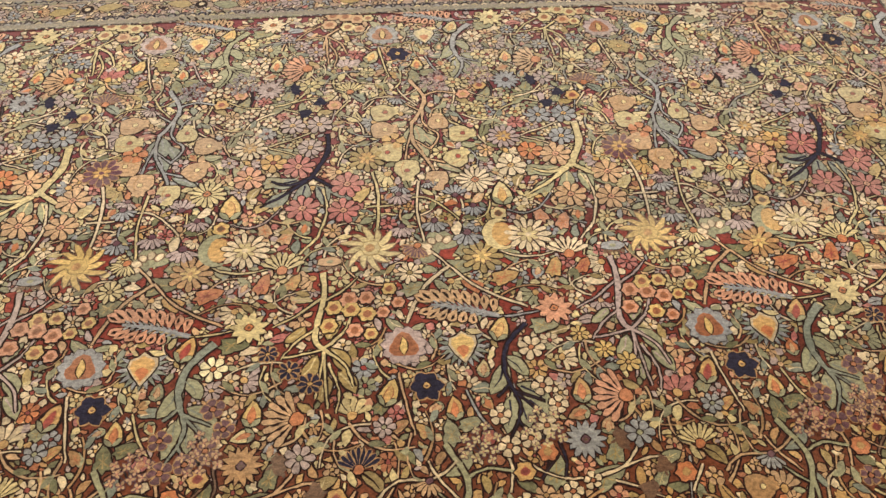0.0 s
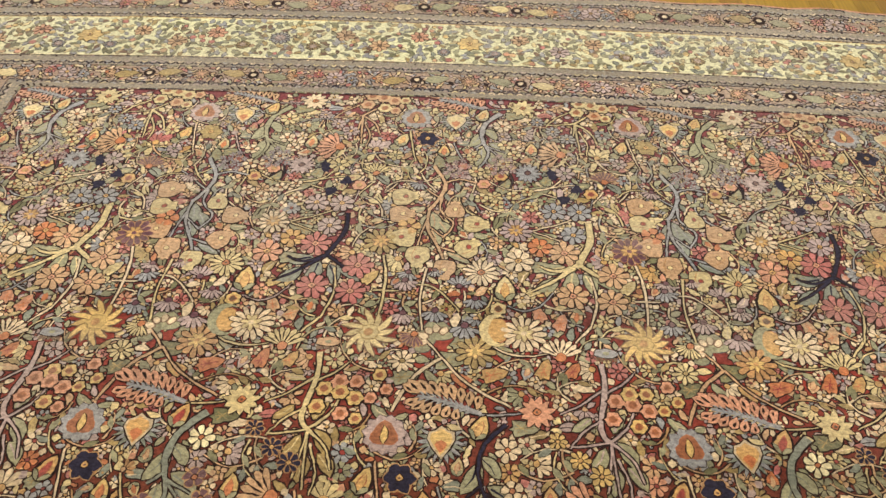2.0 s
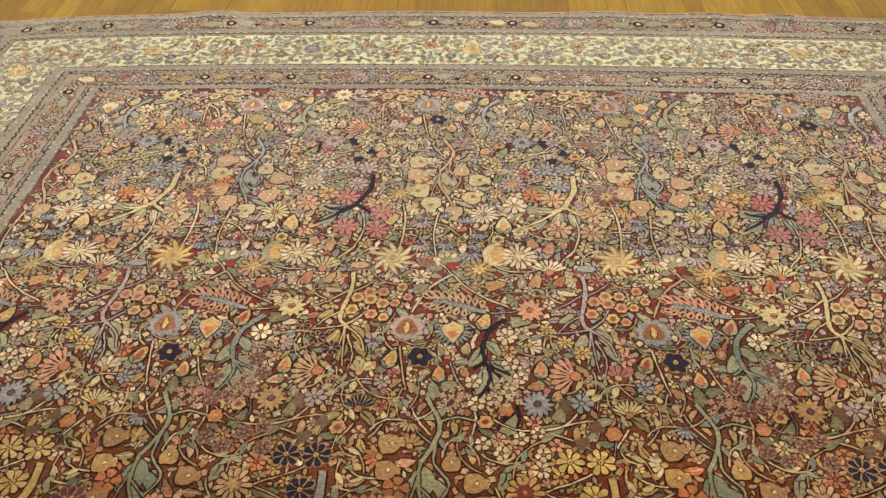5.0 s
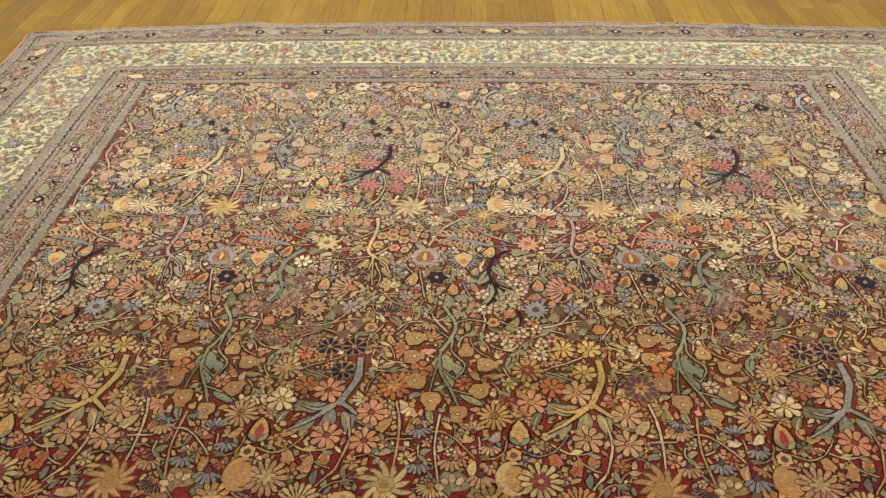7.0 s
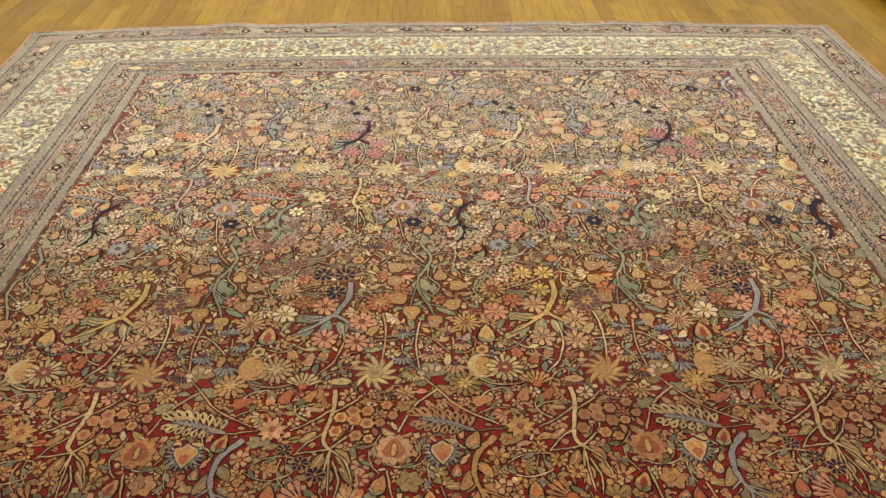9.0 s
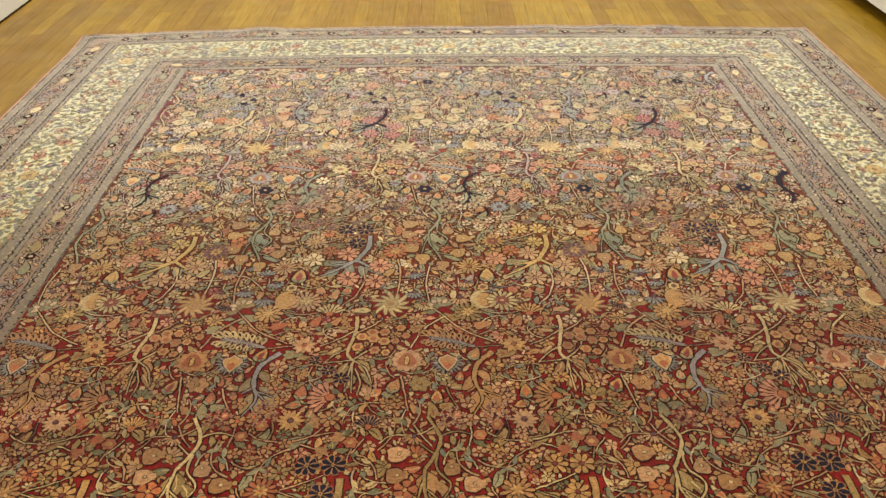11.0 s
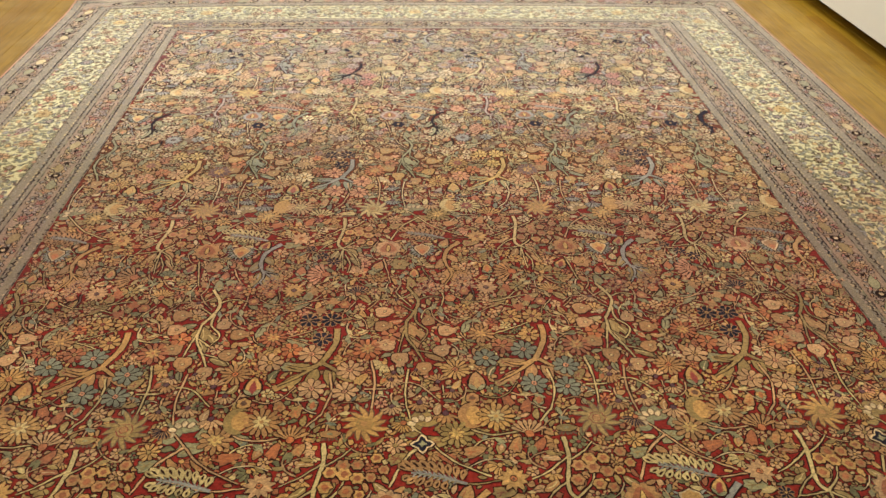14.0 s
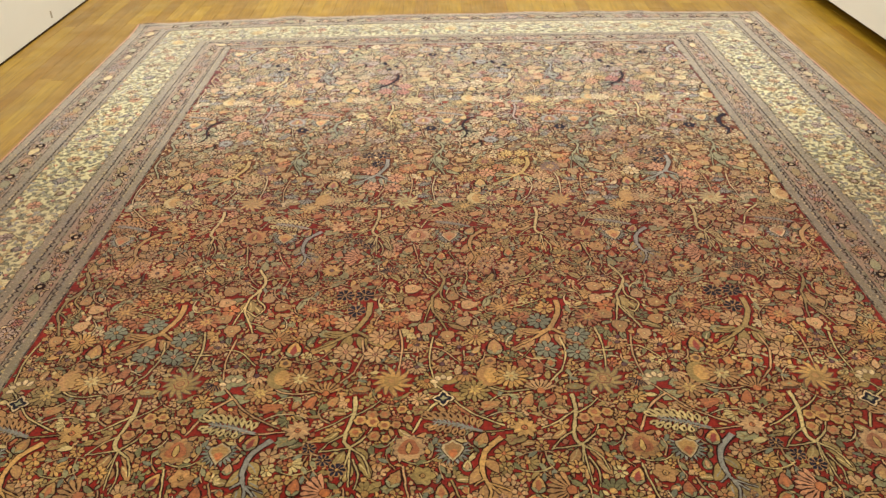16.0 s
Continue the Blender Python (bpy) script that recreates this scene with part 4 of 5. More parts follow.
# how each kind is drawn: shape, dyes for the far, middle and near rows (even and odd columns), heart, height
NAVY2 = ("navy", "navy")
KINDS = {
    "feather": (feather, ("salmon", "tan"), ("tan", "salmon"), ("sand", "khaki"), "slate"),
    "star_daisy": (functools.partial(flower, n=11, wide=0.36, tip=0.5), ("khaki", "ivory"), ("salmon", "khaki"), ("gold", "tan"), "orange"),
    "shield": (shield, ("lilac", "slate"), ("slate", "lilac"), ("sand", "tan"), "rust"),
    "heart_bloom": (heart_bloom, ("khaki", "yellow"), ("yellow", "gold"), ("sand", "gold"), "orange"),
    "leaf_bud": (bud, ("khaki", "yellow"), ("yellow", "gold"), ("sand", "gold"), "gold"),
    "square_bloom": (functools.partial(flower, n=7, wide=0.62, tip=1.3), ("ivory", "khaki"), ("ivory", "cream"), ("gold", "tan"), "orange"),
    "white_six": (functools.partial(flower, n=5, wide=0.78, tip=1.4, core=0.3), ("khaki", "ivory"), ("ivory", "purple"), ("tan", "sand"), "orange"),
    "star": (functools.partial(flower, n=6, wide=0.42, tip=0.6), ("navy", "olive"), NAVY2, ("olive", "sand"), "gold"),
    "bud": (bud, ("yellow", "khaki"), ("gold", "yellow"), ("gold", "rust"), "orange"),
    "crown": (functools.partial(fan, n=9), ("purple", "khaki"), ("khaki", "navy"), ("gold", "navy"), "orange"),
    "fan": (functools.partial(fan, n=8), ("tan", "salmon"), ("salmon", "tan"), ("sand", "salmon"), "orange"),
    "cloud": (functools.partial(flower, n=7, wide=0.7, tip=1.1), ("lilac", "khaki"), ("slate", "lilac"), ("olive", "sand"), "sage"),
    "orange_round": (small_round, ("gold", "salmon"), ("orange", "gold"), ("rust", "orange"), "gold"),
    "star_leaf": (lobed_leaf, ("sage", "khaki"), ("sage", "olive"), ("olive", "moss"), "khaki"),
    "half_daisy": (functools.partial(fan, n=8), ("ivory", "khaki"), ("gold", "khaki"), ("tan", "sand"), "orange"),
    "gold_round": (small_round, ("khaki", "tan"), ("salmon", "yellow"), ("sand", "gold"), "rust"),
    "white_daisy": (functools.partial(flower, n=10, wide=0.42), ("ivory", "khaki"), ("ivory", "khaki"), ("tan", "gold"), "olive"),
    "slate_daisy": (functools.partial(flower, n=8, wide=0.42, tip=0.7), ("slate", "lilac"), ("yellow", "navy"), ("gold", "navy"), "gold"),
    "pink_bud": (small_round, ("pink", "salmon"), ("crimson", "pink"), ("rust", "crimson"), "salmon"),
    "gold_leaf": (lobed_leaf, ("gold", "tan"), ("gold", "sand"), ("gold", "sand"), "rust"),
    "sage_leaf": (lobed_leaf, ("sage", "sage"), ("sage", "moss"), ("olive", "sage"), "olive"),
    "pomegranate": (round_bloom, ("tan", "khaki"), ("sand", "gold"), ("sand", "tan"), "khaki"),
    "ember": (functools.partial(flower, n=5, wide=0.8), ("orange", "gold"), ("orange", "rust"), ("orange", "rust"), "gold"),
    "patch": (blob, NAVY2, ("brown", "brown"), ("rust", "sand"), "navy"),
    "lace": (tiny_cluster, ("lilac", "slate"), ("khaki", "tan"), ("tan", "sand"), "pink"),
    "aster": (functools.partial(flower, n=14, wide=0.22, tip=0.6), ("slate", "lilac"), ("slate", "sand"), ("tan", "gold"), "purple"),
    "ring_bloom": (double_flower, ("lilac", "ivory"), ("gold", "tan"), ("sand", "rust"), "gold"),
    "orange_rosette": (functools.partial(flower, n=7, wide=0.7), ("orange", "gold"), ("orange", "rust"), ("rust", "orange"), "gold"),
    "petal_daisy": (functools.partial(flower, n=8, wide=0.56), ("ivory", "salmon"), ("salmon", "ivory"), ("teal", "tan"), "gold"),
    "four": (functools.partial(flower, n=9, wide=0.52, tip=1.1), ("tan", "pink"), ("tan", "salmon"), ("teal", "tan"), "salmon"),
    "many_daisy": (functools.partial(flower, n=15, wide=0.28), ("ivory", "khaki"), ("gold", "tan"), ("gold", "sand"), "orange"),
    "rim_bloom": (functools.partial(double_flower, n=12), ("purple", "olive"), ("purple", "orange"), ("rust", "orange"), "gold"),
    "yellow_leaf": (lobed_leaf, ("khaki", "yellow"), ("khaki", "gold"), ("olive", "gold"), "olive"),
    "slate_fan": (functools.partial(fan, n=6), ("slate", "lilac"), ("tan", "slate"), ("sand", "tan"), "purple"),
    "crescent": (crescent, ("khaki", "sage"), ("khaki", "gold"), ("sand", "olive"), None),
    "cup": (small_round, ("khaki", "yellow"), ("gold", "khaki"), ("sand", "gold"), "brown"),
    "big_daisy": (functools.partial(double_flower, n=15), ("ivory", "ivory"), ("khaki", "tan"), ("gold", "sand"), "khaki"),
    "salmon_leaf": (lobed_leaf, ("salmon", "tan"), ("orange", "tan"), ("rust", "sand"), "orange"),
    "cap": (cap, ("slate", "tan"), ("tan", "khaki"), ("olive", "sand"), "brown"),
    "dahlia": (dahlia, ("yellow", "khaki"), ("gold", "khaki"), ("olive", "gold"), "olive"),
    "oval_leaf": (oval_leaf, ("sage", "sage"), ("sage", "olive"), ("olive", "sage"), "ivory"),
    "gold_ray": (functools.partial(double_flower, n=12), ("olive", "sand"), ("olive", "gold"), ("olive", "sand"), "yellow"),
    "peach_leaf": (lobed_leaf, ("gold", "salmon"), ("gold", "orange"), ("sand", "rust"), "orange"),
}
STEM_DYES = {
    "pale": (("ivory", "khaki"), ("ivory", "tan"), ("khaki", "tan")), "slate": (("slate", "lilac"), ("slate", "khaki"), ("olive", "tan")), "dark": (("ash", "navy"), ("navy", "brown"), ("brown", "olive")),
    "trunk": (("khaki", "tan"), ("lilac", "khaki"), ("khaki", "khaki")), "neck": (("slate", "sage"), ("navy", "teal"), ("gold", "slate")),
    "bow": (("tan", "slate"), ("sage", "sage"), ("olive", "khaki")), "big": (("khaki", "navy"), ("yellow", "slate"), ("gold", "olive")),
}
STEM_NAMES = {"trunk": "rooted_stem", "neck": "plume_stem", "bow": "curved_stem", "big": "branching_stem", "pale": "stem", "slate": "stem", "dark": "stem"}
LEAVES_OF = {"neck": (((0.165, 0.30, 0.05, 4.2), (0.20, 0.37, 0.055, 5.0), (0.232, 0.34, 0.05, 5.6), (0.235, 0.375, 0.045, 5.3), (0.175, 0.38, 0.05, 4.5), (0.205, 0.275, 0.04, 5.4)), ("sage", "sage")),
             "bow": (((0.055, 0.655, 0.05, 4.8), (0.085, 0.675, 0.04, 5.2), (0.03, 0.655, 0.045, 4.4), (0.07, 0.47, 0.045, 3.9), (0.125, 0.775, 0.045, 5.8), (0.06, 0.71, 0.045, 5.0)), ("sage", "teal")),
             "big": (((0.36, 0.80, 0.05, 3.2), (0.345, 0.855, 0.05, 3.8), (0.49, 0.845, 0.05, 5.6), (0.40, 0.845, 0.05, 4.3), (0.45, 0.85, 0.045, 5.0)), ("sage", "teal")),
             "trunk": (((0.40, 0.165, 0.035, 3.8), (0.49, 0.235, 0.045, 5.2), (0.455, 0.29, 0.045, 4.7), (0.505, 0.285, 0.04, 5.3), (0.43, 0.245, 0.04, 4.2), (0.48, 0.16, 0.035, 1.0)), ("sage", "olive"))}

PLAIN_NAMES = {"four": "rosette", "patch": "dark_flower", "ember": "orange_flower", "cap": "trunk_cap", "white_six": "small_flower", "square_bloom": "small_flower", "three": "daisy", "lace": "lacy_flower", "star": "star_flower",
               "crown": "fan_flower", "fan": "fan_flower", "slate_fan": "fan_flower", "half_daisy": "fan_flower", "cloud": "peony", "cup": "bud", "pink_bud": "bud", "leaf_bud": "bud", "shield": "shield_flower", "crescent": "crescent_leaf",
               "feather": "feather_leaf", "gold_ray": "daisy", "many_daisy": "daisy", "big_daisy": "daisy", "petal_daisy": "daisy", "star_daisy": "daisy", "white_daisy": "daisy", "slate_daisy": "daisy",
               "gold_round": "round_flower", "orange_round": "round_flower", "pomegranate": "round_flower", "ring_bloom": "daisy", "rim_bloom": "daisy", "orange_rosette": "rosette"}
PLAIN_NAMES.update({k: "leaf" for k in ("star_leaf", "gold_leaf", "sage_leaf", "yellow_leaf", "salmon_leaf", "peach_leaf", "oval_leaf")})
MESHES = {}
placed = [0]
rest_flowers = Weave()


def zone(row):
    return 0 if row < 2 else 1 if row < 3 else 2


def put(name, key, draw, x, y, z, row, col):
    """A motif of its own where the walk passes near; elsewhere part of the joined pattern."""
    placed[0] += 1
    z += (placed[0] * 0.6180339 % 1) * 0.00022
    if row in (1, 2) and 0 <= col <= 3:
        if key not in MESHES:
            w = Weave()
            draw(w, 0.0, 0.0, 0.0)
            MESHES[key] = w.mesh(name)
        ob = new(name, MESHES[key])
        ob.parent = rug
        ob.location = (x, sag_y(x, y), z + lift(x, y))
    else:
        draw(rest_flowers, x, y, z)


def row_map(row, v):
    """Where a depth v of the drawing lies on the rug, in that row."""
    return JOINTS[row] - v * (JOINTS[row] - JOINTS[row + 1]) / 1.083


def within(x, y, m=0.012):
    return fx0 + m < x < fx1 - m and fy0 + m < y < fy1 - m


TREES = collections.OrderedDict()
for i, (kind, w0, w1, pts) in enumerate(STEMS):
    TREES.setdefault(kind if kind in LEAVES_OF else (kind, i), []).append((w0, w1, pts))


def draw_tree(w, x, y, z, kind, runs, dye, leafage, off):
    for k, (u, v, r, a) in enumerate(LEAVES_OF.get(kind, ((), ()))[0]):
        leaf(w, x + u - off[0], y - v + off[1], z - 0.0006 + 0.00003 * k, r * 0.78, a, leafage, dye)
    for k, (w0, w1, pts) in enumerate(runs):
        stem(w, [(x + u - off[0], y - v + off[1]) for u, v in smooth(pts)], z + 0.00003 * k, dye, w0 * (0.4 if dye in ("navy", "ash") else 0.85), w1 * (0.4 if dye in ("navy", "ash") else 0.85))


for row in range(0, 6):
    for col in range(-1, 5):
        ox, zn, odd = U0 + col * P, zone(row), col % 2
        for key, runs in TREES.items():
            kind = key if isinstance(key, str) else key[0]
            us = [u for _, _, pts in runs for u, v in pts]
            vs = [v for _, _, pts in runs for u, v in pts]
            off = (sum(us) / len(us), sum(vs) / len(vs))
            x, y = ox + off[0], row_map(row, off[1])
            reach = 0.6 * (max(us) - min(us)) if kind in LEAVES_OF else 0.5 * (max(us) - min(us))
            if not (fx0 + reach < x < fx1 - reach and within(x, y, 0.03) and y + 0.45 * (max(vs) - min(vs)) < fy1):
                for k, (w0, w1, pts) in enumerate(runs):
                    here = [(ox + u, row_map(row, v)) for u, v in smooth(pts)]
                    if all(within(px, py, 0.004) for px, py in here):
                        stem(rest_flowers, here, TOP - 0.0014 + 0.00003 * k, STEM_DYES[kind][zn][odd], w0, w1)
                continue
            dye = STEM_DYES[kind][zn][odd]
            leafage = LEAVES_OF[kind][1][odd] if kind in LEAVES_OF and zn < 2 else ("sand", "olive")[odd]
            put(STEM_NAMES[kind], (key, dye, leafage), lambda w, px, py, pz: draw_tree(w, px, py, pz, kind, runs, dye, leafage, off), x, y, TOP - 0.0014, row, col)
        for kind, spots in CELL.items():
            draw, heart = KINDS[kind][0], KINDS[kind][4]
            for q, (u, v, r, a) in enumerate(spots):
                x, y = ox + u, row_map(row, v)
                if not within(x, y, 0.15 * r):
                    continue
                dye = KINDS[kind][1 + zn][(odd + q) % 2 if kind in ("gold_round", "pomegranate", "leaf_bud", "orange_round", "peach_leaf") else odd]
                hue = heart if heart != dye else "crimson"
                if zn and kind in ("pomegranate", "gold_round"):
                    r *= 0.82
                low = draw in (lobed_leaf, oval_leaf)
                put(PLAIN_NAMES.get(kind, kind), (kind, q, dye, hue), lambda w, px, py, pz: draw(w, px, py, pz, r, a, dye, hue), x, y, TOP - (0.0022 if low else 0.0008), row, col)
for x, y in ((-1.27, -3.616), (-0.017, -3.617), (1.22, -3.64)):
    put("diamond_flower", ("diamond",), lambda w, px, py, pz: diamond(w, px, py, pz, 0.024, 0.0, "sage"), x, y, TOP - 0.0004, 2, 1)

# stems, small blossoms and leaves between: one cell, packed, then repeated
CELLS, VH = 0.003, 1.083
nu, nv = round(P / CELLS), round(VH / CELLS)
taken = np.zeros((nu, nv), bool)


def disc(u, v, r):
    """Index arrays of the cell's grid squares within r, wrapping round."""
    k = int(r / CELLS) + 1
    iu, iv = int(u / P * nu), int(v / VH * nv)
    a, b = np.meshgrid(np.arange(-k, k + 1), np.arange(-k, k + 1), indexing="ij")
    m = np.hypot(a, b) * CELLS <= r
    return (a[m] + iu) % nu, (b[m] + iv) % nv


def claim(u, v, r):
    taken[disc(u, v, r)] = True


for kind, spots in CELL.items():
    for u, v, r, a in spots:
        if kind == "feather":
            for k in range(6):
                claim(u - 0.07 + 0.03 * k, v - 0.012 + 0.003 * k, 0.046 - 0.004 * k)
        elif kind in ("fan", "crown", "half_daisy", "slate_fan"):
            claim(u + math.cos(a) * r * 0.5, v - math.sin(a) * r * 0.5, r * 0.62)
        elif KINDS[kind][0] is lobed_leaf:
            claim(u, v, r * 0.6)
        else:
            claim(u, v, r * 0.92)
for kind, w0, w1, pts in STEMS:
    for u, v in smooth(pts):
        claim(u, v, max(w0, w1) / 2 + 0.004)
for spots, dyes in LEAVES_OF.values():
    for u, v, r, a in spots:
        claim(u, v, r * 0.45)

shoots = []
for i in range(2500):
    if len(shoots) > 46:
        break
    u, v, a = rng.random() * P, rng.random() * VH, rng.uniform(0, 6.28)
    ln, sag = rng.uniform(0.06, 0.15), rng.choice((-1, 1)) * rng.uniform(0.1, 0.28)
    q = bend((u, v), (u + math.cos(a) * ln, v + math.sin(a) * ln), sag, 9)
    if np.mean([taken[disc(x % P, y % VH, 0.006)].mean() for x, y in q]) < 0.22:
        shoots.append((q, rng.uniform(0.005, 0.007)))
        for x, y in q:
            claim(x % P, y % VH, 0.006)
fill = []
for r, n in ((0.0225, 500), (0.0190, 2500), (0.0155, 7000), (0.0122, 12000), (0.0095, 18000), (0.0070, 22000)):
    for i in range(n):
        u, v = rng.random() * P, rng.random() * VH
        if taken[int(u / P * nu) % nu, int(v / VH * nv) % nv]:
            continue
        rr = r * rng.uniform(0.9, 1.1)
        near = disc(u, v, rr)
        if taken[near].mean() > (0.10 if r > 0.012 else 0.24):
            continue
        taken[near] = True
        fill.append((u, v, rr, rng.random() * 6.28, rng.random(), rng.random()))

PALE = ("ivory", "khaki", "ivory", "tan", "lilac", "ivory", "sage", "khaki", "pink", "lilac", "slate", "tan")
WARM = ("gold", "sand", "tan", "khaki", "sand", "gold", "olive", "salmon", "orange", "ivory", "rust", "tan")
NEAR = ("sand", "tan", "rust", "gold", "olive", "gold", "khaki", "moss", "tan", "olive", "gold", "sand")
LEAFY = ("sage", "olive", "sage", "teal", "moss", "khaki")
blossoms, leaves, stems, under = Weave(), Weave(), Weave(), Weave()
count = 0


def inside(x, y, r):
    return fx0 + r < x < fx1 - r and fy0 < y < fy1 - r


for row in range(0, 6):
    for col in range(-1, 5):
        for i, (q, w0) in enumerate(shoots):
            pts = [(U0 + col * P + u, row_map(row, v)) for u, v in q]
            if all(inside(x, y, 0.004) for x, y in pts):
                count += 1
                z = TOP - 0.0022 + (count * 0.6180339 % 1) * 0.00025
                tone = ("khaki", "tan", "sand", "tan", "ivory")[(i + row) % 5] if row > 1 else ("ivory", "ivory", "khaki", "slate", "tan")[(i + col) % 5]
                stem(stems, pts, z, tone, w0, w0 * 0.6)
                for k, sgn in ((3, 1), (6, -1)):
                    dx, dy = pts[k][0] - pts[k - 1][0], pts[k][1] - pts[k - 1][1]
                    stems.shape(place(lobe(0.034, 0.013, 6, 0.3), pts[k][0], pts[k][1], math.atan2(dy, dx) + sgn * 0.6), z + 0.0001, LEAFY[(i + k) % 6], 0.002)
        for i, (u, v, r, a, pick, tone) in enumerate(fill):
            x, y = U0 + col * P + u, row_map(row, v)
            if not inside(x, y, r * 0.7):
                continue
            count += 1
            x, y = x + rng.uniform(-0.002, 0.002), y + rng.uniform(-0.002, 0.002)
            z = TOP - 0.0026 + (count * 0.6180339 % 1) * 0.00026
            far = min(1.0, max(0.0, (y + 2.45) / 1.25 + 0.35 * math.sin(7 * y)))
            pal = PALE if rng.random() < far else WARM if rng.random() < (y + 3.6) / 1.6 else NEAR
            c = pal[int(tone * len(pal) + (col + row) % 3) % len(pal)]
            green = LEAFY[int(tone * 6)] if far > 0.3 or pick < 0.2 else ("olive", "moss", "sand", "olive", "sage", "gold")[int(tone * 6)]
            heart = "gold" if tone < 0.5 and c != "gold" else "crimson"
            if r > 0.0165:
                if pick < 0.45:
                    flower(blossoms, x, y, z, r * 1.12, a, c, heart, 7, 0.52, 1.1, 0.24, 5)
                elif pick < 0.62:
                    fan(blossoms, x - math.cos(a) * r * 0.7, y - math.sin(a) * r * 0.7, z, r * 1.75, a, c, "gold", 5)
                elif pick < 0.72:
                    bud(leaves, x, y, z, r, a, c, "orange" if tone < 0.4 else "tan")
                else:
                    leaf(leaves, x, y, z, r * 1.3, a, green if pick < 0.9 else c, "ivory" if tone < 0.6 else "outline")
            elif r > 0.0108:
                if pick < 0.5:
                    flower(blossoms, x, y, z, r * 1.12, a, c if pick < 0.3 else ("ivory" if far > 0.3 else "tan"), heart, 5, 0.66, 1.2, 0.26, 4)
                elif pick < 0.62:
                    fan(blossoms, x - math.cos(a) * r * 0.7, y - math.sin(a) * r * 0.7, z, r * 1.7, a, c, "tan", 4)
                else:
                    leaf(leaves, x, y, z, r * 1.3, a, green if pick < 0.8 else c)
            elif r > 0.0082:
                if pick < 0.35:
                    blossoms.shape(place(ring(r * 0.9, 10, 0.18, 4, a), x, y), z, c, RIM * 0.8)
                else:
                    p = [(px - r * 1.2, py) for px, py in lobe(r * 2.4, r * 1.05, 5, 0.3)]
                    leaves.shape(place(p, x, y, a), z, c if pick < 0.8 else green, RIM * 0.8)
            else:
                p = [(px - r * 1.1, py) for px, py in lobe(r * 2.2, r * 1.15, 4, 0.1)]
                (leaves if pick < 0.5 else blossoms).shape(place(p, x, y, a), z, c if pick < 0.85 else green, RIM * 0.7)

# the tangle beneath: small leaves and petals wherever the ground would lie bare
for i in range(int((fx1 - fx0) / 0.021)):
    for j in range(int(3.7 / 0.021)):
        x, y = fx0 + 0.021 * (i + rng.uniform(0.15, 0.95)), fy1 - 0.021 * (j + rng.uniform(0.15, 0.95))
        edge = min(x - fx0, fx1 - x) < 0.16
        if rng.random() < (0.2 if edge else max(0.12, 0.12 + 0.8 * (-1.0 - y))) or not within(x, y, 0.010):
            continue
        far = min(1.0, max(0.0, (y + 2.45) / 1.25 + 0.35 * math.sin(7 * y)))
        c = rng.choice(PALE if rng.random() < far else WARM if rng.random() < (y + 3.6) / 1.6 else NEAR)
        a, r = rng.uniform(0, 6.28), rng.uniform(0.008, 0.0115)
        z = TOP - 0.0029 + rng.random() * 0.00015
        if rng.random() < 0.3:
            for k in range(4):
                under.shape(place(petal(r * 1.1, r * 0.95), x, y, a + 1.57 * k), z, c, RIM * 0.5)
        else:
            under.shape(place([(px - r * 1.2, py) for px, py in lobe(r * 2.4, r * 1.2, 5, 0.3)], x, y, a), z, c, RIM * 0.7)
rug_part("tangle_pattern", under, "small leaves and petals under the larger flowers", "stuff")
rug_part("stem_pattern", stems, "pale winding stems outlined in dark brown", "stuff")
rug_part("blossom_pattern", blossoms, "small mixed blossoms outlined in dark brown", "stuff")
rug_part("leaf_pattern", leaves, "small leaves outlined in dark brown", "stuff")
rug_part("flower_pattern", rest_flowers, "large repeating flowers and branching stems", "stuff")

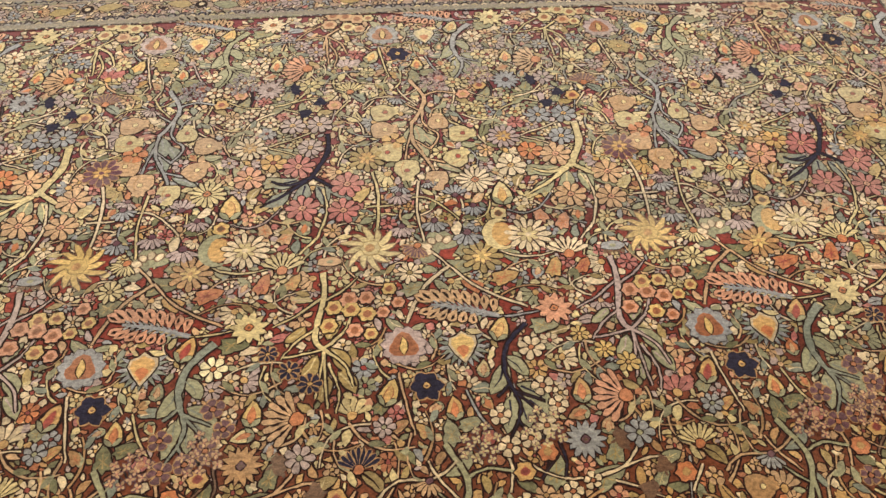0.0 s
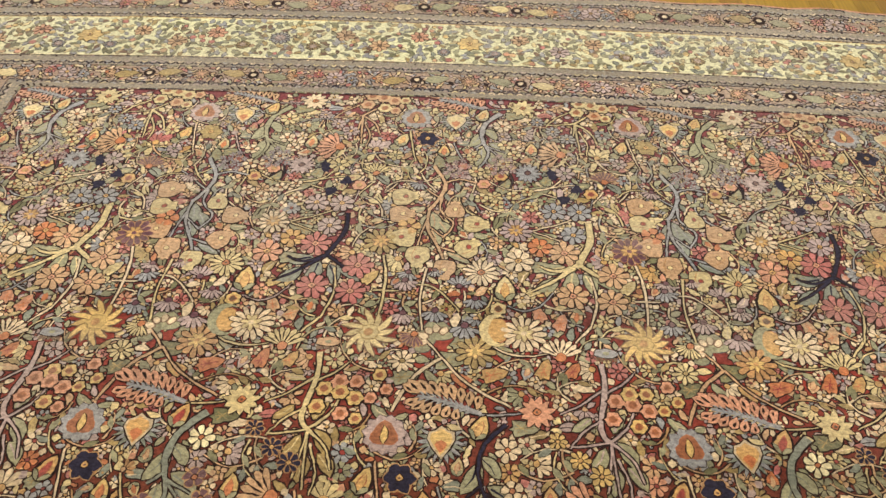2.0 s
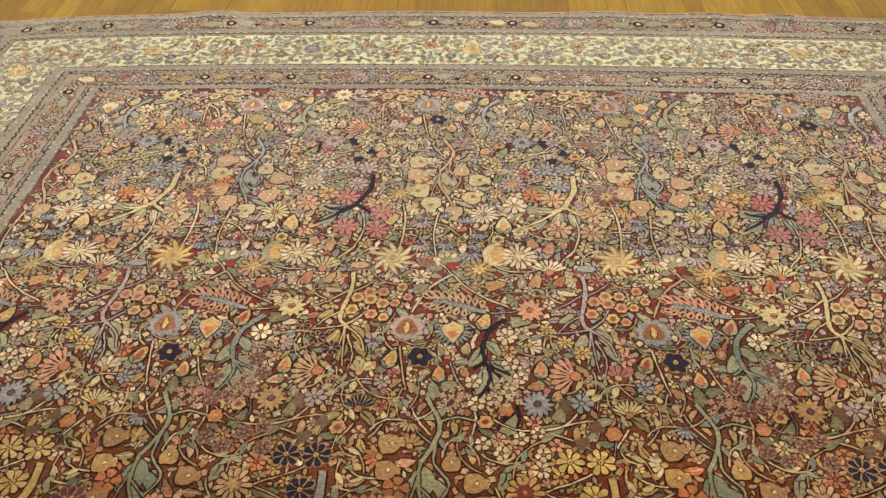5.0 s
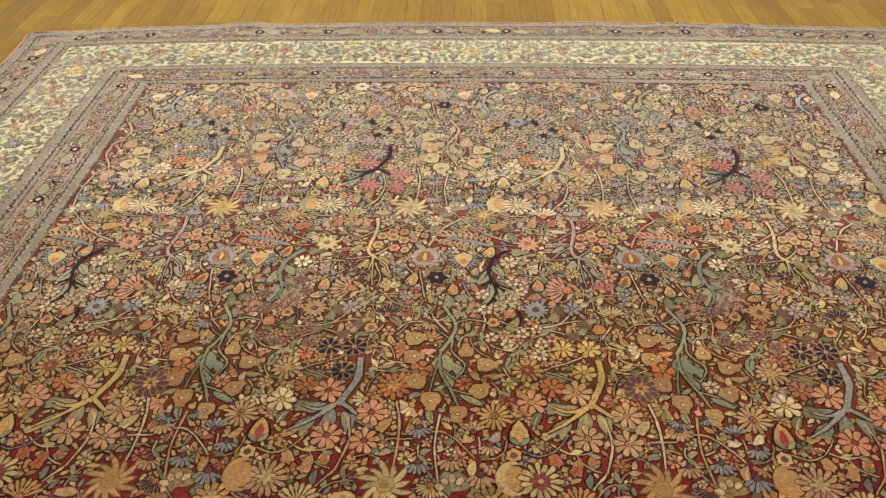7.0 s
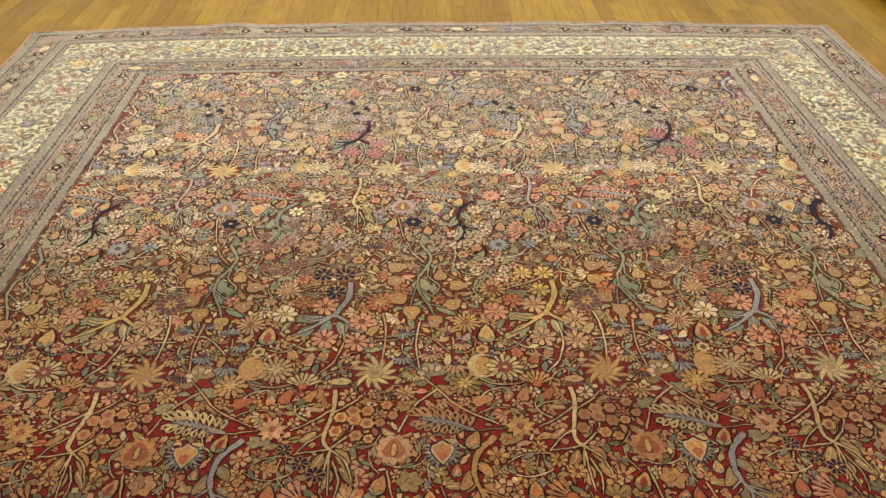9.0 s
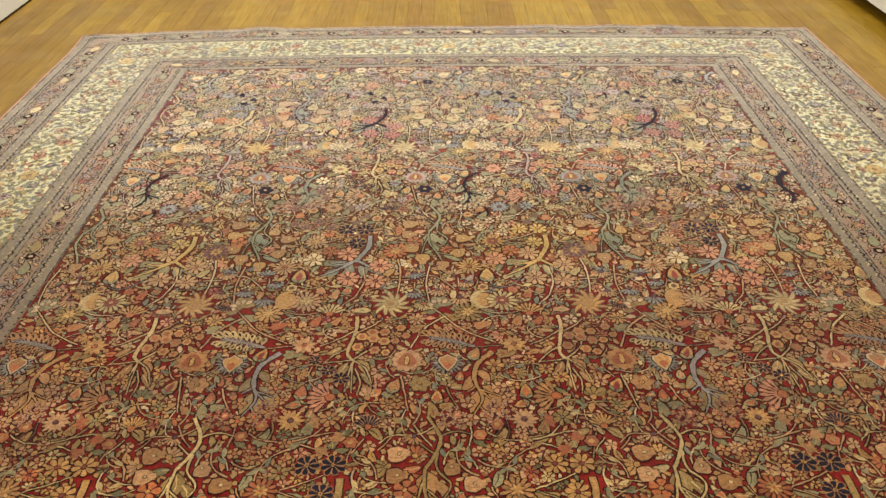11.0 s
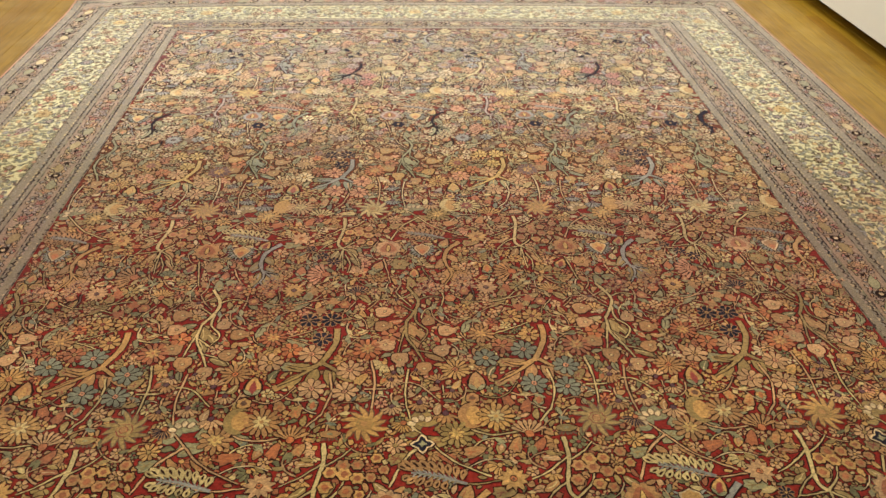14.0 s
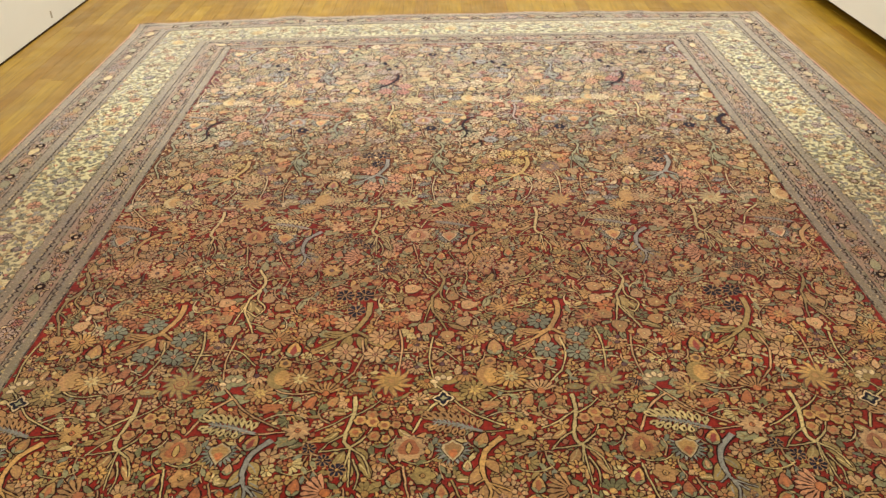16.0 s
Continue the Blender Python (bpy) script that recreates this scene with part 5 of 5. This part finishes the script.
# ---- ceiling fixtures over the rug ----
GLOW = bpy.data.materials.new("lamp_diffuser")
GLOW.use_nodes = True
GLOW.node_tree.nodes["Principled BSDF"].inputs["Emission Color"].default_value = (0.98, 0.97, 0.92, 1)
GLOW.node_tree.nodes["Principled BSDF"].inputs["Emission Strength"].default_value = 2.0
for lx, ly in LAMPS:
    fixture = tagged(new("ceiling_light"), "white rectangular ceiling light panel", "ceiling light", "ceiling light panels")
    fixture.location = (lx, ly, 3.1)
    part("housing", box_bm(-0.6, 0.6, -0.3, 0.3, -0.03, 0.0, 0.004), CEIL, fixture)
    part("diffuser", box_bm(-0.55, 0.55, -0.25, 0.25, -0.036, -0.032), GLOW, fixture)

# ---- floor planks ----
floor = tagged(new("floor"), "glossy golden hardwood strip floor", "floor", kind="structure")
PW = 0.083
shapes = {}
far_v, far_f = [], []
prng = random.Random(3)
nx = int((X1 + 0.5 - X0) / PW) + 1
for i in range(nx):
    x = X0 + i * PW
    y = Y0 - prng.uniform(0, 1.2)
    while y < Y1:
        ln = prng.choice((0.6, 0.8, 1.0, 1.2, 1.5))
        if y + ln > -2.6:
            key = ln
            if key not in shapes:
                bm = box_bm(0.0004, PW - 0.0004, 0.0004, ln - 0.0004, -0.014, 0.0, 0.0007)
                me = bpy.data.meshes.new("plank")
                bm.to_mesh(me)
                bm.free()
                me.materials.append(WOOD)
                shapes[key] = me
            ob = new("plank", shapes[key])
            ob.parent = floor
            ob.location = (x, y, prng.uniform(-0.0006, 0))
        else:
            n = len(far_v)
            xa, xb, ya, yb = x + 0.0008, x + PW - 0.0008, y + 0.0008, y + ln - 0.0008
            far_v += [(xa, ya, -0.0004), (xb, ya, -0.0004), (xb, yb, -0.0004), (xa, yb, -0.0004), (xa, ya, -0.014), (xb, ya, -0.014), (xb, yb, -0.014), (xa, yb, -0.014)]
            far_f += [(n, n + 1, n + 2, n + 3), (n, n + 4, n + 5, n + 1), (n + 1, n + 5, n + 6, n + 2), (n + 2, n + 6, n + 7, n + 3), (n + 3, n + 7, n + 4, n)]
        y += ln
me = bpy.data.meshes.new("planks")
me.from_pydata(far_v, [], far_f)
me.materials.append(WOOD)
rest = new("planks", me)
rest.parent = floor
tagged(rest, "golden floor strips", kind="stuff")
